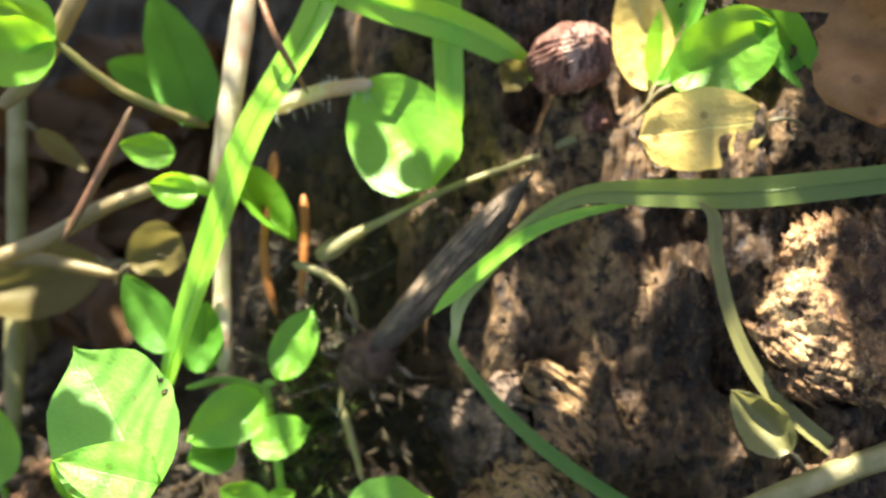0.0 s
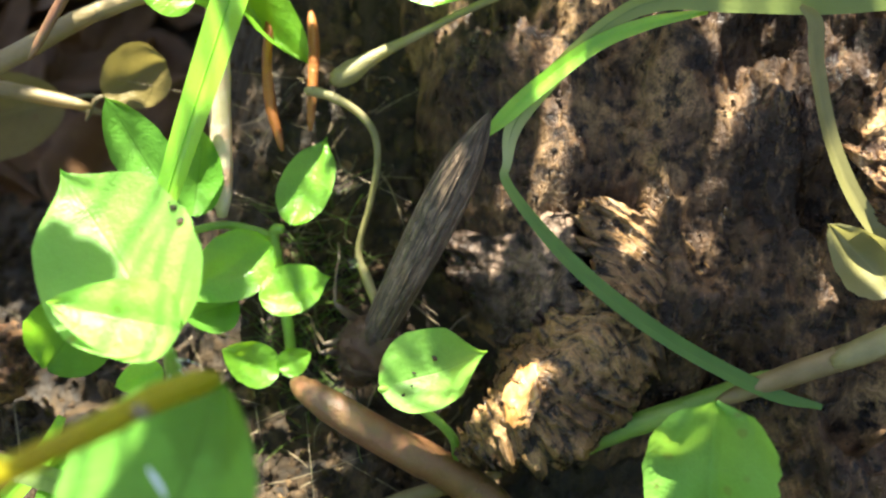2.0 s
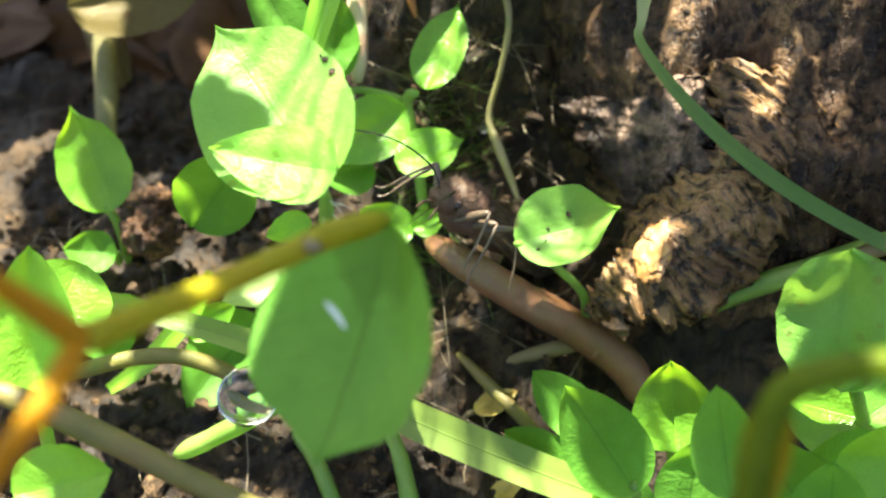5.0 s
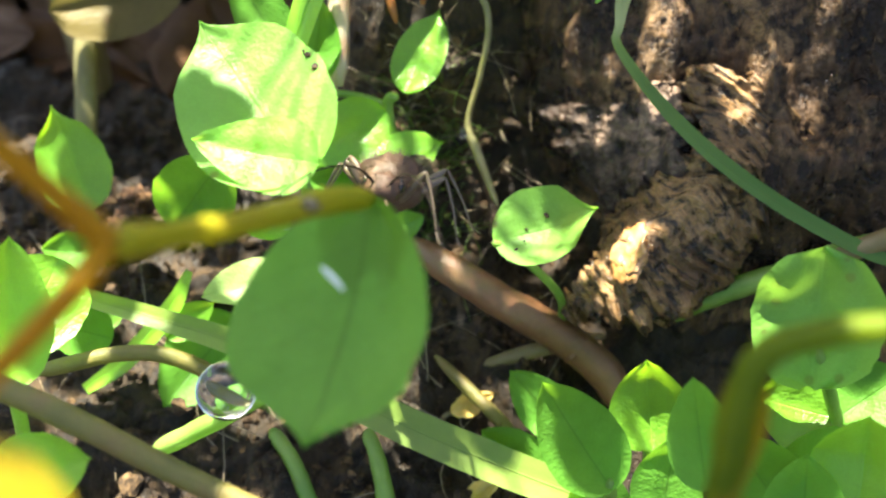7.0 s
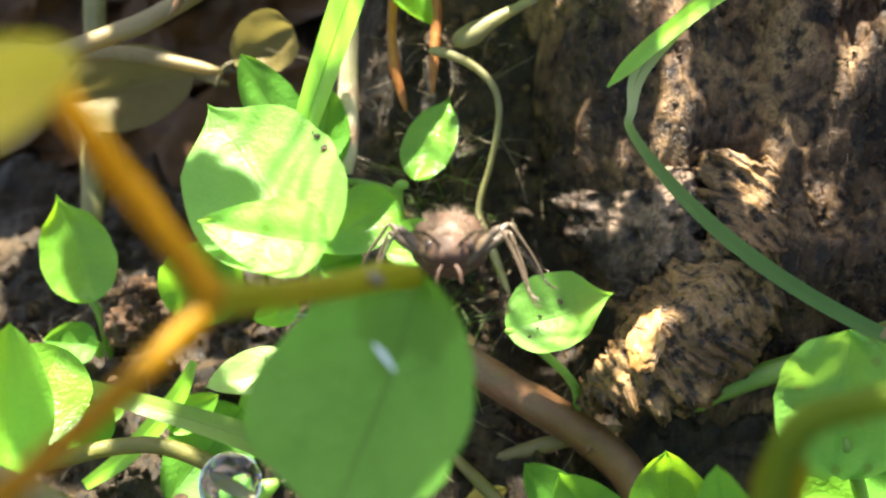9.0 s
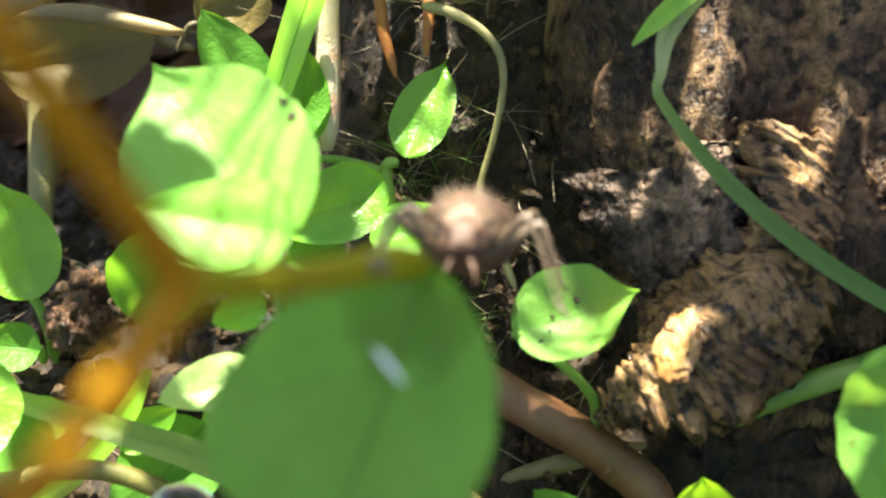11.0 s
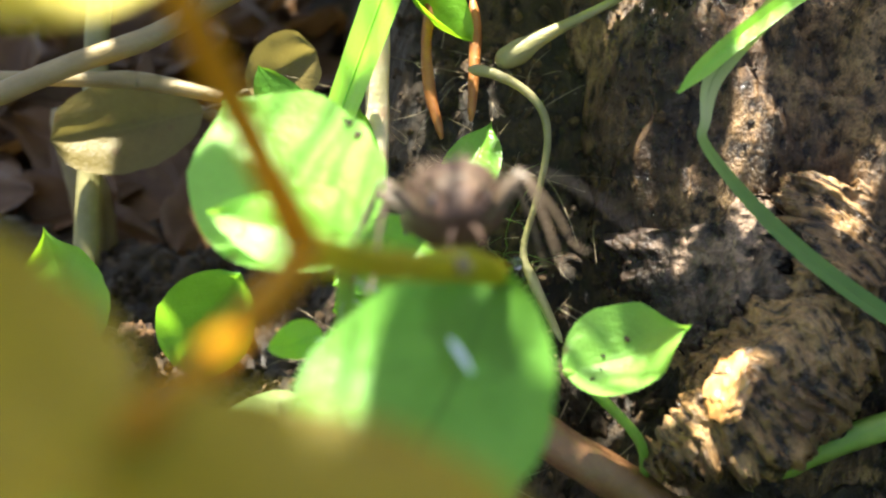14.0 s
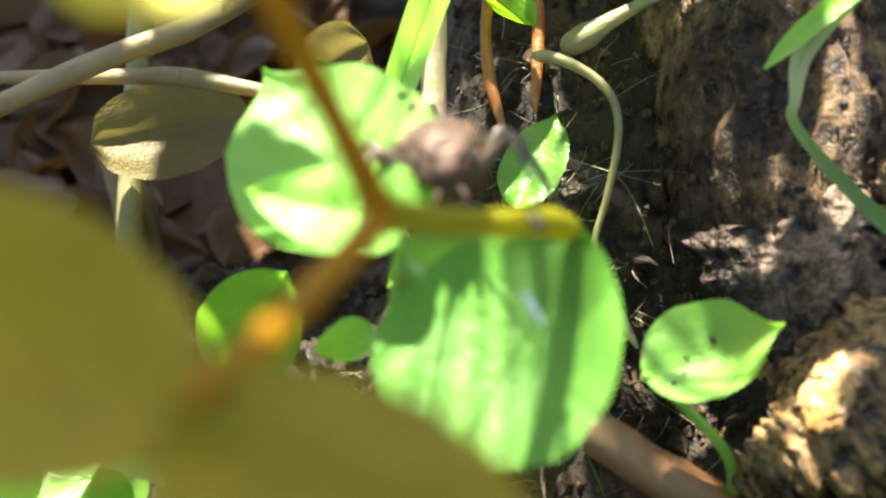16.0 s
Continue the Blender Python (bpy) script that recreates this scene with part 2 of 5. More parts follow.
LEAF_BROWN = leaf_material("brown_oak_leaf", (0.10, 0.050, 0.018), (0.25, 0.13, 0.05), (0.40, 0.20, 0.05), 0.3, 0.5, 8.0, 0.4, True, 0.3)
LEAF_DRY = leaf_material("dry_tan_leaf", (0.065, 0.052, 0.016), (0.13, 0.10, 0.03), (0.24, 0.19, 0.045), 0.35, 0.45, 8.0, 0.2, True, 0.2)
BLADE = leaf_material("grass_blade", (0.11, 0.28, 0.020), (0.21, 0.44, 0.032), (0.52, 0.86, 0.04), 0.45, 0.3, 0.0)
# Shaded copy of the blade: shade is mixed into a darker green.
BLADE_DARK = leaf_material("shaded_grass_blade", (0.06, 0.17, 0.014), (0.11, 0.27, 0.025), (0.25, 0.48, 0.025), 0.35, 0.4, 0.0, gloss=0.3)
BLADE_PALE = leaf_material("pale_grass_blade", (0.085, 0.145, 0.022), (0.165, 0.235, 0.042), (0.30, 0.42, 0.05), 0.35, 0.38, 0.0, gloss=0.4)
# Own tints along the blade, with a sunlit bend and shaded lower length painted in.
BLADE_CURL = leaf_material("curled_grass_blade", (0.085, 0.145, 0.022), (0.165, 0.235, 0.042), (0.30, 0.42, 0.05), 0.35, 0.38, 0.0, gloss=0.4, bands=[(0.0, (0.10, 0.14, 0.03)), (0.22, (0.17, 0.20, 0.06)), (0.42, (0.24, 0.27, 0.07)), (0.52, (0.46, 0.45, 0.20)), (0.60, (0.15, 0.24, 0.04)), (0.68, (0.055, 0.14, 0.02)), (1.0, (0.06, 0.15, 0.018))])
BLADE_TAN = leaf_material("withered_grass_blade", (0.10, 0.10, 0.035), (0.21, 0.19, 0.07), (0.35, 0.32, 0.09), 0.35, 0.42, 0.0, gloss=0.3)
STEM = stem_material("green_stem", [(0.14, 0.26, 0.04), (0.28, 0.40, 0.08)], (0.35, 0.6, 0.08))
STEM_OLIVE = stem_material("olive_stem", [(0.20, 0.20, 0.008), (0.30, 0.28, 0.012), (0.30, 0.22, 0.016)], (0.55, 0.52, 0.02), gloss=0.15)
STEM_DULL = stem_material("dull_olive_stem", [(0.11, 0.11, 0.025), (0.19, 0.17, 0.04), (0.21, 0.14, 0.05)], (0.3, 0.3, 0.05), 0.5)
STEM_FRESH = stem_material("yellow_green_stem", [(0.075, 0.115, 0.004), (0.12, 0.16, 0.006), (0.13, 0.14, 0.008)], (0.30, 0.40, 0.015), gloss=0.12)
STEM_ORANGE = stem_material("orange_brown_stem", [(0.25, 0.125, 0.003), (0.36, 0.19, 0.005)], (0.75, 0.45, 0.01), gloss=0.12)
STEM_RED = stem_material("red_brown_stem", [(0.13, 0.062, 0.024), (0.19, 0.085, 0.038), (0.17, 0.11, 0.038)])
STEM_ROOT = stem_material("orange_rootlet", [(0.16, 0.06, 0.02), (0.40, 0.15, 0.035), (0.52, 0.22, 0.06)], (0.5, 0.18, 0.03))
STEM_WHITE = stem_material("pale_pink_stem", [(0.40, 0.34, 0.18), (0.62, 0.54, 0.36), (0.50, 0.26, 0.17)], (0.7, 0.55, 0.3))
STRAW = stem_material("dry_straw", [(0.20, 0.15, 0.06), (0.34, 0.26, 0.12)], (0.4, 0.3, 0.1), 0.5)
WITHERED = stem_material("withered_stalk", [(0.17, 0.16, 0.06), (0.30, 0.27, 0.11), (0.45, 0.38, 0.20)], (0.4, 0.36, 0.12), 0.5)
STRAW_DARK = stem_material("weathered_twig", [(0.09, 0.07, 0.028), (0.18, 0.14, 0.06)], None, 0.6)
SOIL = rot_material("wet_soil", (0.015, 0.010, 0.005), (0.036, 0.022, 0.009), (0.090, 0.054, 0.022), 0.70, 0.42)
WOOD = rot_material("wet_rotten_wood", (0.018, 0.010, 0.006), (0.098, 0.054, 0.024), (0.30, 0.18, 0.08), 0.66, 0.18)
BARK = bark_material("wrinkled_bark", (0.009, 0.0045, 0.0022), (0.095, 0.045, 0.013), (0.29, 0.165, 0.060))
# Pale wood tones that paint a sunlit oval on the bark.
SUN_PATCH = stem_material("sun_patch_wood", [(0.20, 0.085, 0.022), (0.36, 0.18, 0.06), (0.52, 0.31, 0.14)], None, 0.3)
FLAKE = rot_material("ragged_bark", (0.05, 0.022, 0.009), (0.30, 0.155, 0.062), (0.58, 0.37, 0.17), 0.60, 0.22)
WET_WOOD = rot_material("black_wet_wood", (0.011, 0.007, 0.005), (0.038, 0.024, 0.016), (0.22, 0.145, 0.095), 0.68, 0.14, scale=0.7)
CRUMB = rot_material("soil_crumb", (0.022, 0.013, 0.006), (0.070, 0.040, 0.016), (0.20, 0.12, 0.050), 0.66, 0.5, scale=1.6)
FIBRE = plain_material("dry_fibre", (0.20, 0.155, 0.09), 0.5)
MOSS = stem_material("moss", [(0.05, 0.09, 0.012), (0.12, 0.18, 0.03)], (0.2, 0.35, 0.04))


# ---- mesh helpers ----
def smooth_path(pts, n):
    """Points with any further values, resampled along a smooth curve."""
    p = np.array(pts, float)
    if len(p) == 2:
        return np.array([p[0] + (p[1] - p[0]) * k / (n - 1) for k in range(n)])
    q = np.vstack([2 * p[0] - p[1], p, 2 * p[-1] - p[-2]])
    out = []
    for k in range(n):
        u = k / (n - 1) * (len(p) - 1)
        i = min(int(u), len(p) - 2)
        f = u - i
        a, b, c, d = q[i], q[i + 1], q[i + 2], q[i + 3]
        out.append(0.5 * (2 * b + (c - a) * f + (2 * a - 5 * b + 4 * c - d) * f * f + (3 * b - a - 3 * c + d) * f ** 3))
    return np.array(out)


def part(name, made, mat, parent=None, label="", smooth=True):
    """Links a bmesh whose vertices are in millimetres of the world (or of the parent's own space, where that stands at the origin) as one mesh."""
    me = bpy.data.meshes.new(name)
    shift = Vector((0, 0, 0))
    p = parent
    while p is not None:
        shift += p.location
        p = p.parent
    for v in made.verts:
        v.co = v.co * MM - shift
    for fc in made.faces:
        fc.smooth = smooth
    made.to_mesh(me)
    made.free()
    me.materials.append(mat)
    ob = new(name, me)
    if parent is not None:
        ob.parent = parent
    if label:
        tagged(ob, label)
    return ob


def root(name, at, label, category, group="", kind=""):
    ob = new(name)
    ob.empty_display_size = 0.001
    ob.location = Vector(at) * MM
    return tagged(ob, label, category, group, kind)


def tube(pts, radius=None, segs=9, n=None, knob=0.0, seed=0):
    """A round stem along points (x, y, z[, width])."""
    n = n or max(6, 5 * len(pts))
    path = smooth_path(pts, n)
    made = bmesh.new()
    rings = []
    side = None
    for k in range(n):
        p = Vector(path[k][:3])
        d = Vector(path[min(k + 1, n - 1)][:3]) - Vector(path[max(k - 1, 0)][:3])
        d.normalize()
        if side is None:
            side = d.orthogonal()
        side = (side - d * side.dot(d)).normalized()
        up = d.cross(side)
        r = path[k][3] / 2 if len(path[k]) > 3 else radius
        r *= (0.45, 0.88)[min(k, n - 1 - k)] if min(k, n - 1 - k) < 2 else 1.0
        r = max(r, 0.01)
        ring = []
        for j in range(segs):
            a = 2 * math.pi * j / segs
            w = 1 + 0.10 * noise.noise(p * 0.9 + Vector((j * 0.7, seed, 0)))
            ring.append(made.verts.new(p + (side * math.cos(a) + up * math.sin(a)) * r * w))
        rings.append(ring)
    for a, b in zip(rings, rings[1:]):
        for j in range(segs):
            made.faces.new((a[j], a[(j + 1) % segs], b[(j + 1) % segs], b[j]))
    made.faces.new(rings[0][::-1])
    made.faces.new(rings[-1])
    return made


EYE = Vector((2, -38, 68))


def blade(pts, fold=0.25, face=None, n=None, twist=0.0):
    """A grass blade along points (x, y, z, width), with a keel."""
    n = n or 9 * len(pts)
    path = smooth_path(pts, n)
    made = bmesh.new()
    uvl = made.loops.layers.uv.new("UVMap")
    rows = []
    for k in range(n):
        p = Vector(path[k][:3])
        d = (Vector(path[min(k + 1, n - 1)][:3]) - Vector(path[max(k - 1, 0)][:3])).normalized()
        nrm = (face if face is not None else (EYE - p)).copy()
        nrm = (nrm - d * nrm.dot(d)).normalized()
        side = d.cross(nrm)
        a = twist * math.sin(3.0 * k / n)
        side, nrm = side * math.cos(a) + nrm * math.sin(a), nrm * math.cos(a) - side * math.sin(a)
        w = max(0.02, path[k][3] / 2)
        row = []
        for j in range(7):
            v = j / 3 - 1
            rib = 0.012 * (1 - 2 * (j % 2)) if 0 < j < 6 else 0
            row.append((made.verts.new(p + side * v * w + nrm * (-fold * w * (1 - abs(v)) + rib)), (k / (n - 1), j / 6)))
        rows.append(row)
    for a, b in zip(rows, rows[1:]):
        for j in range(6):
            q = (a[j], a[j + 1], b[j + 1], b[j])
            fc = made.faces.new([e[0] for e in q])
            for lp, e in zip(fc.loops, q):
                lp[uvl].uv = e[1]
    return made


def leaf(base, tip, width, lean=(0, 0, 0), cup=0.25, bend=0.12, sharp=0.85, fat=0.55, fold=0.15, wave=0.05, seed=0, spin=0.0, skew=0.0, tipped=0.03):
    """An ovate leaf from its base to its tip: width across, cupped, bent along its length, folded on the midrib."""
    base, tip = Vector(base), Vector(tip)
    d = tip - base
    length = d.length
    d.normalize()
    nrm = (EYE - (base + tip) / 2).normalized() + Vector(lean)
    nrm = (nrm - d * nrm.dot(d)).normalized()
    side = d.cross(nrm)
    c, s = math.cos(radians(spin)), math.sin(radians(spin))
    side, nrm = side * c + nrm * s, nrm * c - side * s
    made = bmesh.new()
    uvl = made.loops.layers.uv.new("UVMap")
    ns, nv = 18, 12
    peak = fat / (fat + sharp)
    top = peak ** fat * (1 - peak) ** sharp
    rows = []
    for i in range(ns + 1):
        u = i / ns
        t = 0.004 + 0.993 * (u * u * (3 - 2 * u) * 0.5 + u * 0.5)
        half = width / 2 * t ** fat * (1 - t) ** sharp / top
        if t > 1 - 2 * tipped:
            half *= max(0.05, ((1 - t) / (2 * tipped)) ** 0.9)
        row = []
        for j in range(nv + 1):
            v = 2 * j / nv - 1
            nz = noise.noise(Vector((t * 3.1 + seed * 7.3, v * 1.6, seed * 1.7)))
            edge = 1 + wave * noise.noise(Vector((t * 9 + seed, 3.1 * (v > 0), seed * 3.3)))
            h = cup * half * v * v - fold * half * (1 - min(1, abs(v) * 2.2)) + bend * length * 4 * t * (1 - t) * -0.5 + bend * length * t * t * 0.6 + nz * width * wave
            row.append((made.verts.new(base + d * t * length + side * v * half * edge * (1 + skew * (1 if v > 0 else -1)) + nrm * h), (t, j / nv)))
        rows.append(row)
    for a, b in zip(rows, rows[1:]):
        for j in range(nv):
            q = (a[j], a[j + 1], b[j + 1], b[j])
            fc = made.faces.new([e[0] for e in q])
            for lp, e in zip(fc.loops, q):
                lp[uvl].uv = e[1]
    return made


# ---- ground, log ----
def ease(a, b, x):
    t = min(1.0, max(0.0, (x - a) / (b - a)))
    return t * t * (3 - 2 * t)


def soil_height(x, y):
    bank = 0.72 * max(0.0, y - 4.5) * ease(-13, -4, x)
    bank = bank if bank < 14 else 14 + 10 * (1 - math.exp(-(bank - 14) / 10))
    low = -0.32 * max(0.0, min(y, 40)) * (1 - ease(-13, -4, x))
    near = -1.5 + 1.5 * ease(-14, 0, y)
    hollow = -3.5 * math.exp(-((x - 6) / 4) ** 2 - ((y - 7) / 6) ** 2)
    return bank + low + near + hollow - 0.6


def log_height(x, y):
    h = 0.2 + 0.42 * x + 0.85 * min(y, 10) + 0.6 * max(0.0, y - 10)
    if h > 27:
        h = 27 + 14 * (1 - math.exp(-(h - 27) / 14))
    edge = 4.0 + 6.0 * ease(15, 4, y) - 4.0 * ease(16, 40, y)
    h -= 3.6 * math.exp(-((x - 13) / 5.5) ** 4 - ((y - 2) / 6.5) ** 4)
    h -= 7.0 * ease(-1.8, -5.0, y) * ease(30, 24, x)
    return h - 15.0 * (1 - ease(edge - 1.5, edge + 3.5, x))


def grid_lines(lo, a, b, hi, fine, coarse):
    mid = list(np.arange(a, b, fine))
    left = [a - coarse * (1.18 ** k - 1) / 0.18 - coarse for k in range(80)]
    right = [b + coarse * (1.18 ** k - 1) / 0.18 for k in range(80)]
    return sorted([v for v in left if v > lo] + [lo]) + mid + [v for v in right if v < hi] + [hi]


def sheet(xs, ys, height):
    made = bmesh.new()
    rows = [[made.verts.new((x, y, height(x, y))) for x in xs] for y in ys]
    for a, b in zip(rows, rows[1:]):
        for j in range(len(xs) - 1):
            made.faces.new((a[j], a[j + 1], b[j + 1], b[j]))
    return made


def soil_relief(x, y):
    far = ease(500, 60, math.hypot(x, y))
    p = Vector((x, y, 0))
    z = soil_height(x, y) if far > 0 else 0
    return z * far + far * (1.8 * noise.fractal(p * 0.2, 0.9, 2.1, 5) + 0.6 * (noise.ridged_multi_fractal(p * 0.9, 0.8, 2.1, 4, 1.0, 2.0) - 1.2))


def log_relief(x, y):
    z = log_height(x, y)
    p = Vector((x * 0.9 + y * 0.25, y * 0.9 - x * 0.25, 0))
    g = Vector((p.x * 0.34, p.y * 0.12, 1.3))
    z += 1.5 * (noise.ridged_multi_fractal(g, 1.0, 2.1, 5, 1.0, 2.0) - 1.3)
    z += 1.4 * noise.fractal(p * 0.28, 1.1, 2.2, 4)
    chunk = 2.6 * noise.noise(p * 0.16 + Vector((2, 4, 9))) + 0.5 * noise.noise(p * 0.7)
    z += 0.9 * (math.floor(chunk) + ease(0.62, 1.0, chunk - math.floor(chunk)))
    k = noise.voronoi(p * 0.55 + Vector((0, 0, 3)))[0]
    z += 0.35 * (min(0.9, k[1] - k[0]) - 0.3) * ease(-0.3, 0.4, noise.noise(p * 0.2))
    z += 0.22 * (noise.ridged_multi_fractal(Vector((p.x * 1.1, p.y * 0.4, 7)), 0.9, 2.2, 3, 1.0, 2.0) - 1.2)
    c = noise.noise(p * 0.22 + Vector((5, 1, 0)))
    return z - 2.2 * max(0.0, c - 0.12) * 3


ground = part("ground", sheet(grid_lines(-1500, -60, 14, 1500, 0.5, 0.7), grid_lines(-1500, -26, 62, 1500, 0.5, 0.7), soil_relief), SOIL)
tagged(ground, "dark wet crumbly soil with rot and debris", "ground", kind="structure")

rotten_log = root("rotten_log", (30, 25, 0), "dark wet crumbling rotten log on the soil", "log")
part("body", sheet(grid_lines(-2, 0, 42, 200, 0.24, 0.4), grid_lines(-22, -10, 36, 160, 0.24, 0.4), log_relief), WOOD, rotten_log)


def bark_patch(ctrl, nu, nv, thick, seed, wrinkle=0.3, lumps=0.42, us=(0, 1), vs=(0, 1), lift=0.0, curl=0.0):
    """A curved plate of bark over a stretch of a net of points, with broken wrinkles across it and a ragged rim."""
    net = np.array(ctrl, float)
    rows = [smooth_path(r, 61) for r in net]
    cols = [smooth_path([rows[k][i] for k in range(len(rows))], 61) for i in range(61)]

    def spot_at(u, v):
        a, b = min(max(u, 0), 1) * 60, min(max(v, 0), 1) * 60
        i, j = min(int(a), 59), min(int(b), 59)
        f, g = a - i, b - j
        return (cols[i][j] * (1 - f) + cols[i + 1][j] * f) * (1 - g) + (cols[i][j + 1] * (1 - f) + cols[i + 1][j + 1] * f) * g

    surf = [[Vector(spot_at(us[0] + (us[1] - us[0]) * i / (nu - 1), vs[0] + (vs[1] - vs[0]) * j / (nv - 1))) for j in range(nv)] for i in range(nu)]
    made = bmesh.new()
    uvl = made.loops.layers.uv.new("UVMap")
    spot = {}
    grids = []
    for layer in (0, 1):
        g = []
        for i in range(nu):
            col = []
            for j in range(nv):
                p = surf[i][j]
                a = surf[min(i + 1, nu - 1)][j] - surf[max(i - 1, 0)][j]
                b = surf[i][min(j + 1, nv - 1)] - surf[i][max(j - 1, 0)]
                nn = b.cross(a).normalized()
                if nn.z < 0:
                    nn = -nn
                fu, fv = i / (nu - 1), j / (nv - 1)
                u, v = us[0] + (us[1] - us[0]) * fu, vs[0] + (vs[1] - vs[0]) * fv
                rim = min(fu, 1 - fu, fv, 1 - fv)
                rag = 0.75 * noise.fractal(Vector((u * 11, v * 11, seed)), 0.8, 2.1, 4) * ease(0.2, 0.0, rim)
                run = v - 0.6 * u + 0.05 * noise.noise(Vector((u * 4, v * 6, seed)))
                strip = noise.noise(Vector((5 * u + 2 * v, run * 30, seed)))
                wr = wrinkle * (2.0 * strip + 0.35 * abs(math.sin(48 * run)) * ease(0.45, 0.75, v))
                wr += lumps * noise.fractal(Vector((p.x * 0.4, p.y * 0.4, p.z * 0.4 + seed)), 0.8, 2.1, 4)
                wr += 0.07 * noise.fractal(p * 2.0, 0.7, 2.0, 3)
                wr += lift + curl * ease(0.3, 0.0, min(fu, fv, 1 - fv)) - 0.5 * ease(0.06, 0.0, rim)
                q = p + nn * (wr - thick * layer) + (a.normalized() + b.normalized()) * rag * 1.5
                col.append(made.verts.new(q))
                spot[col[-1]] = (u, v + 0.05 * noise.noise(Vector((u * 4, v * 6, seed))))
            g.append(col)
        grids.append(g)
    for layer, g in enumerate(grids):
        for i in range(nu - 1):
            for j in range(nv - 1):
                q = (g[i][j], g[i][j + 1], g[i + 1][j + 1], g[i + 1][j])
                made.faces.new(q if layer else q[::-1])
    t, b = grids
    ring = [(i, 0) for i in range(nu)] + [(nu - 1, j) for j in range(1, nv)] + [(i, nv - 1) for i in range(nu - 2, -1, -1)] + [(0, j) for j in range(nv - 2, 0, -1)]
    for (i, j), (k, l) in zip(ring, ring[1:] + ring[:1]):
        made.faces.new((t[i][j], t[k][l], b[k][l], b[i][j]))
    bmesh.ops.recalc_face_normals(made, faces=made.faces)
    made.normal_update()
    if sum(fc.normal.z for fc in t[nu // 2][nv // 2].link_faces) < 0:
        bmesh.ops.reverse_faces(made, faces=made.faces)
    for fc in made.faces:
        for lp in fc.loops:
            lp[uvl].uv = spot[lp.vert]
    return made


STUB = [
    [(6.30, 11.22, 5.65), (12.68, 9.42, 10.80), (17.75, 7.93, 13.88), (23.35, 6.45, 11.47)],
    [(10.24, 4.16, 4.37), (13.60, 3.52, 9.42), (17.95, 3.35, 11.59), (23.73, 2.37, 8.62)],
    [(9.26, -0.73, 5.53), (12.24, -1.99, 9.22), (16.33, -0.58, 10.21), (21.97, 0.04, 6.98)],
    [(7.22, -3.93, 4.20), (10.30, -5.67, 5.73), (14.11, -6.09, 5.44), (19.87, -0.88, 4.51)]]
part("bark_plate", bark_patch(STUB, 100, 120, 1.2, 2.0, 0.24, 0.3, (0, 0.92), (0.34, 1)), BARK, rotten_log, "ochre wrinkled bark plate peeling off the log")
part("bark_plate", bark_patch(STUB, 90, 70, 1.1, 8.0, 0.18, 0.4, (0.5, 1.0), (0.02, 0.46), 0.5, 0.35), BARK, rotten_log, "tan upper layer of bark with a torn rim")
# Added pale lump: sunlight on the bark, given as shape and colour.
SUN_PATCH_AT = Vector((11.35, -2.75, 8.55))
SUN_PATCH_FACE = Vector((2.98, -1.26, 3.69)).cross(Vector((-3.30, -9.19, -3.69)))
SUN_PATCH_FACE = (SUN_PATCH_FACE if SUN_PATCH_FACE.z > 0 else -SUN_PATCH_FACE).normalized()


def sun_patch():
    """A pale oval lump, ringed and lumpy, set in the bark in place of a patch of sunlight."""
    made = bmesh.new()
    bmesh.ops.create_uvsphere(made, u_segments=48, v_segments=30, radius=1.0)
    m = SUN_PATCH_FACE.to_track_quat('Z', 'Y').to_matrix()
    for v in made.verts:
        p = v.co.copy()
        r = math.hypot(p.x, p.y)
        k = 1 + 0.38 * noise.fractal(p * 1.9 + Vector((3, 0, 0)), 0.8, 2.1, 4)
        z = p.z * 0.34 + 0.03 * math.cos(r * 16) * (p.z > 0) - 0.14 * ease(0.35, 0.0, math.hypot(p.x - 0.25, p.y)) * (p.z > 0)
        z += 0.11 * noise.fractal(p * 3.5, 0.8, 2.0, 3)
        v.co = m @ Vector((p.x * 2.0 * k, p.y * 1.5 * k, z)) + SUN_PATCH_AT
    return made


part("sun_patch", sun_patch(), SUN_PATCH, rotten_log, "pale oval lump standing in for a sun patch on the bark")
part("wood_chunk", bark_patch(STUB, 80, 70, 1.6, 4.0, 0.1, 0.45, (0.0, 0.47), (0.0, 0.42), 0.5), WET_WOOD, rotten_log, "dark wet chunk of rotten wood")
part("bark_flake", bark_patch([
    [(31.78, 10.10, 25.47), (34.75, 10.16, 26.43), (39.70, 9.76, 27.07)],
    [(29.21, 5.98, 21.22), (32.90, 5.20, 22.50), (39.43, 4.35, 23.28)],
    [(31.80, 1.53, 17.64), (34.66, 1.05, 18.67), (40.12, -0.28, 19.12)]], 90, 90, 1.2, 5.0, 0.1, 0.7), FLAKE, rotten_log, "ragged sunlit flake of rotten bark")


# ---- plants ----
def plant(name, label, category, at, stems, leaves, group=""):
    """stems: (points, material); leaves: (base, tip, width, material, options)."""
    r = root(name, at, label, category, group)
    for pts, mat in stems:
        part("stem", tube(pts), mat, r)
    for k, (b, t, w, mat, opt) in enumerate(leaves):
        part("leaf", leaf(b, t, w, seed=k + len(name) + b[0], **opt), mat, r)
    return r


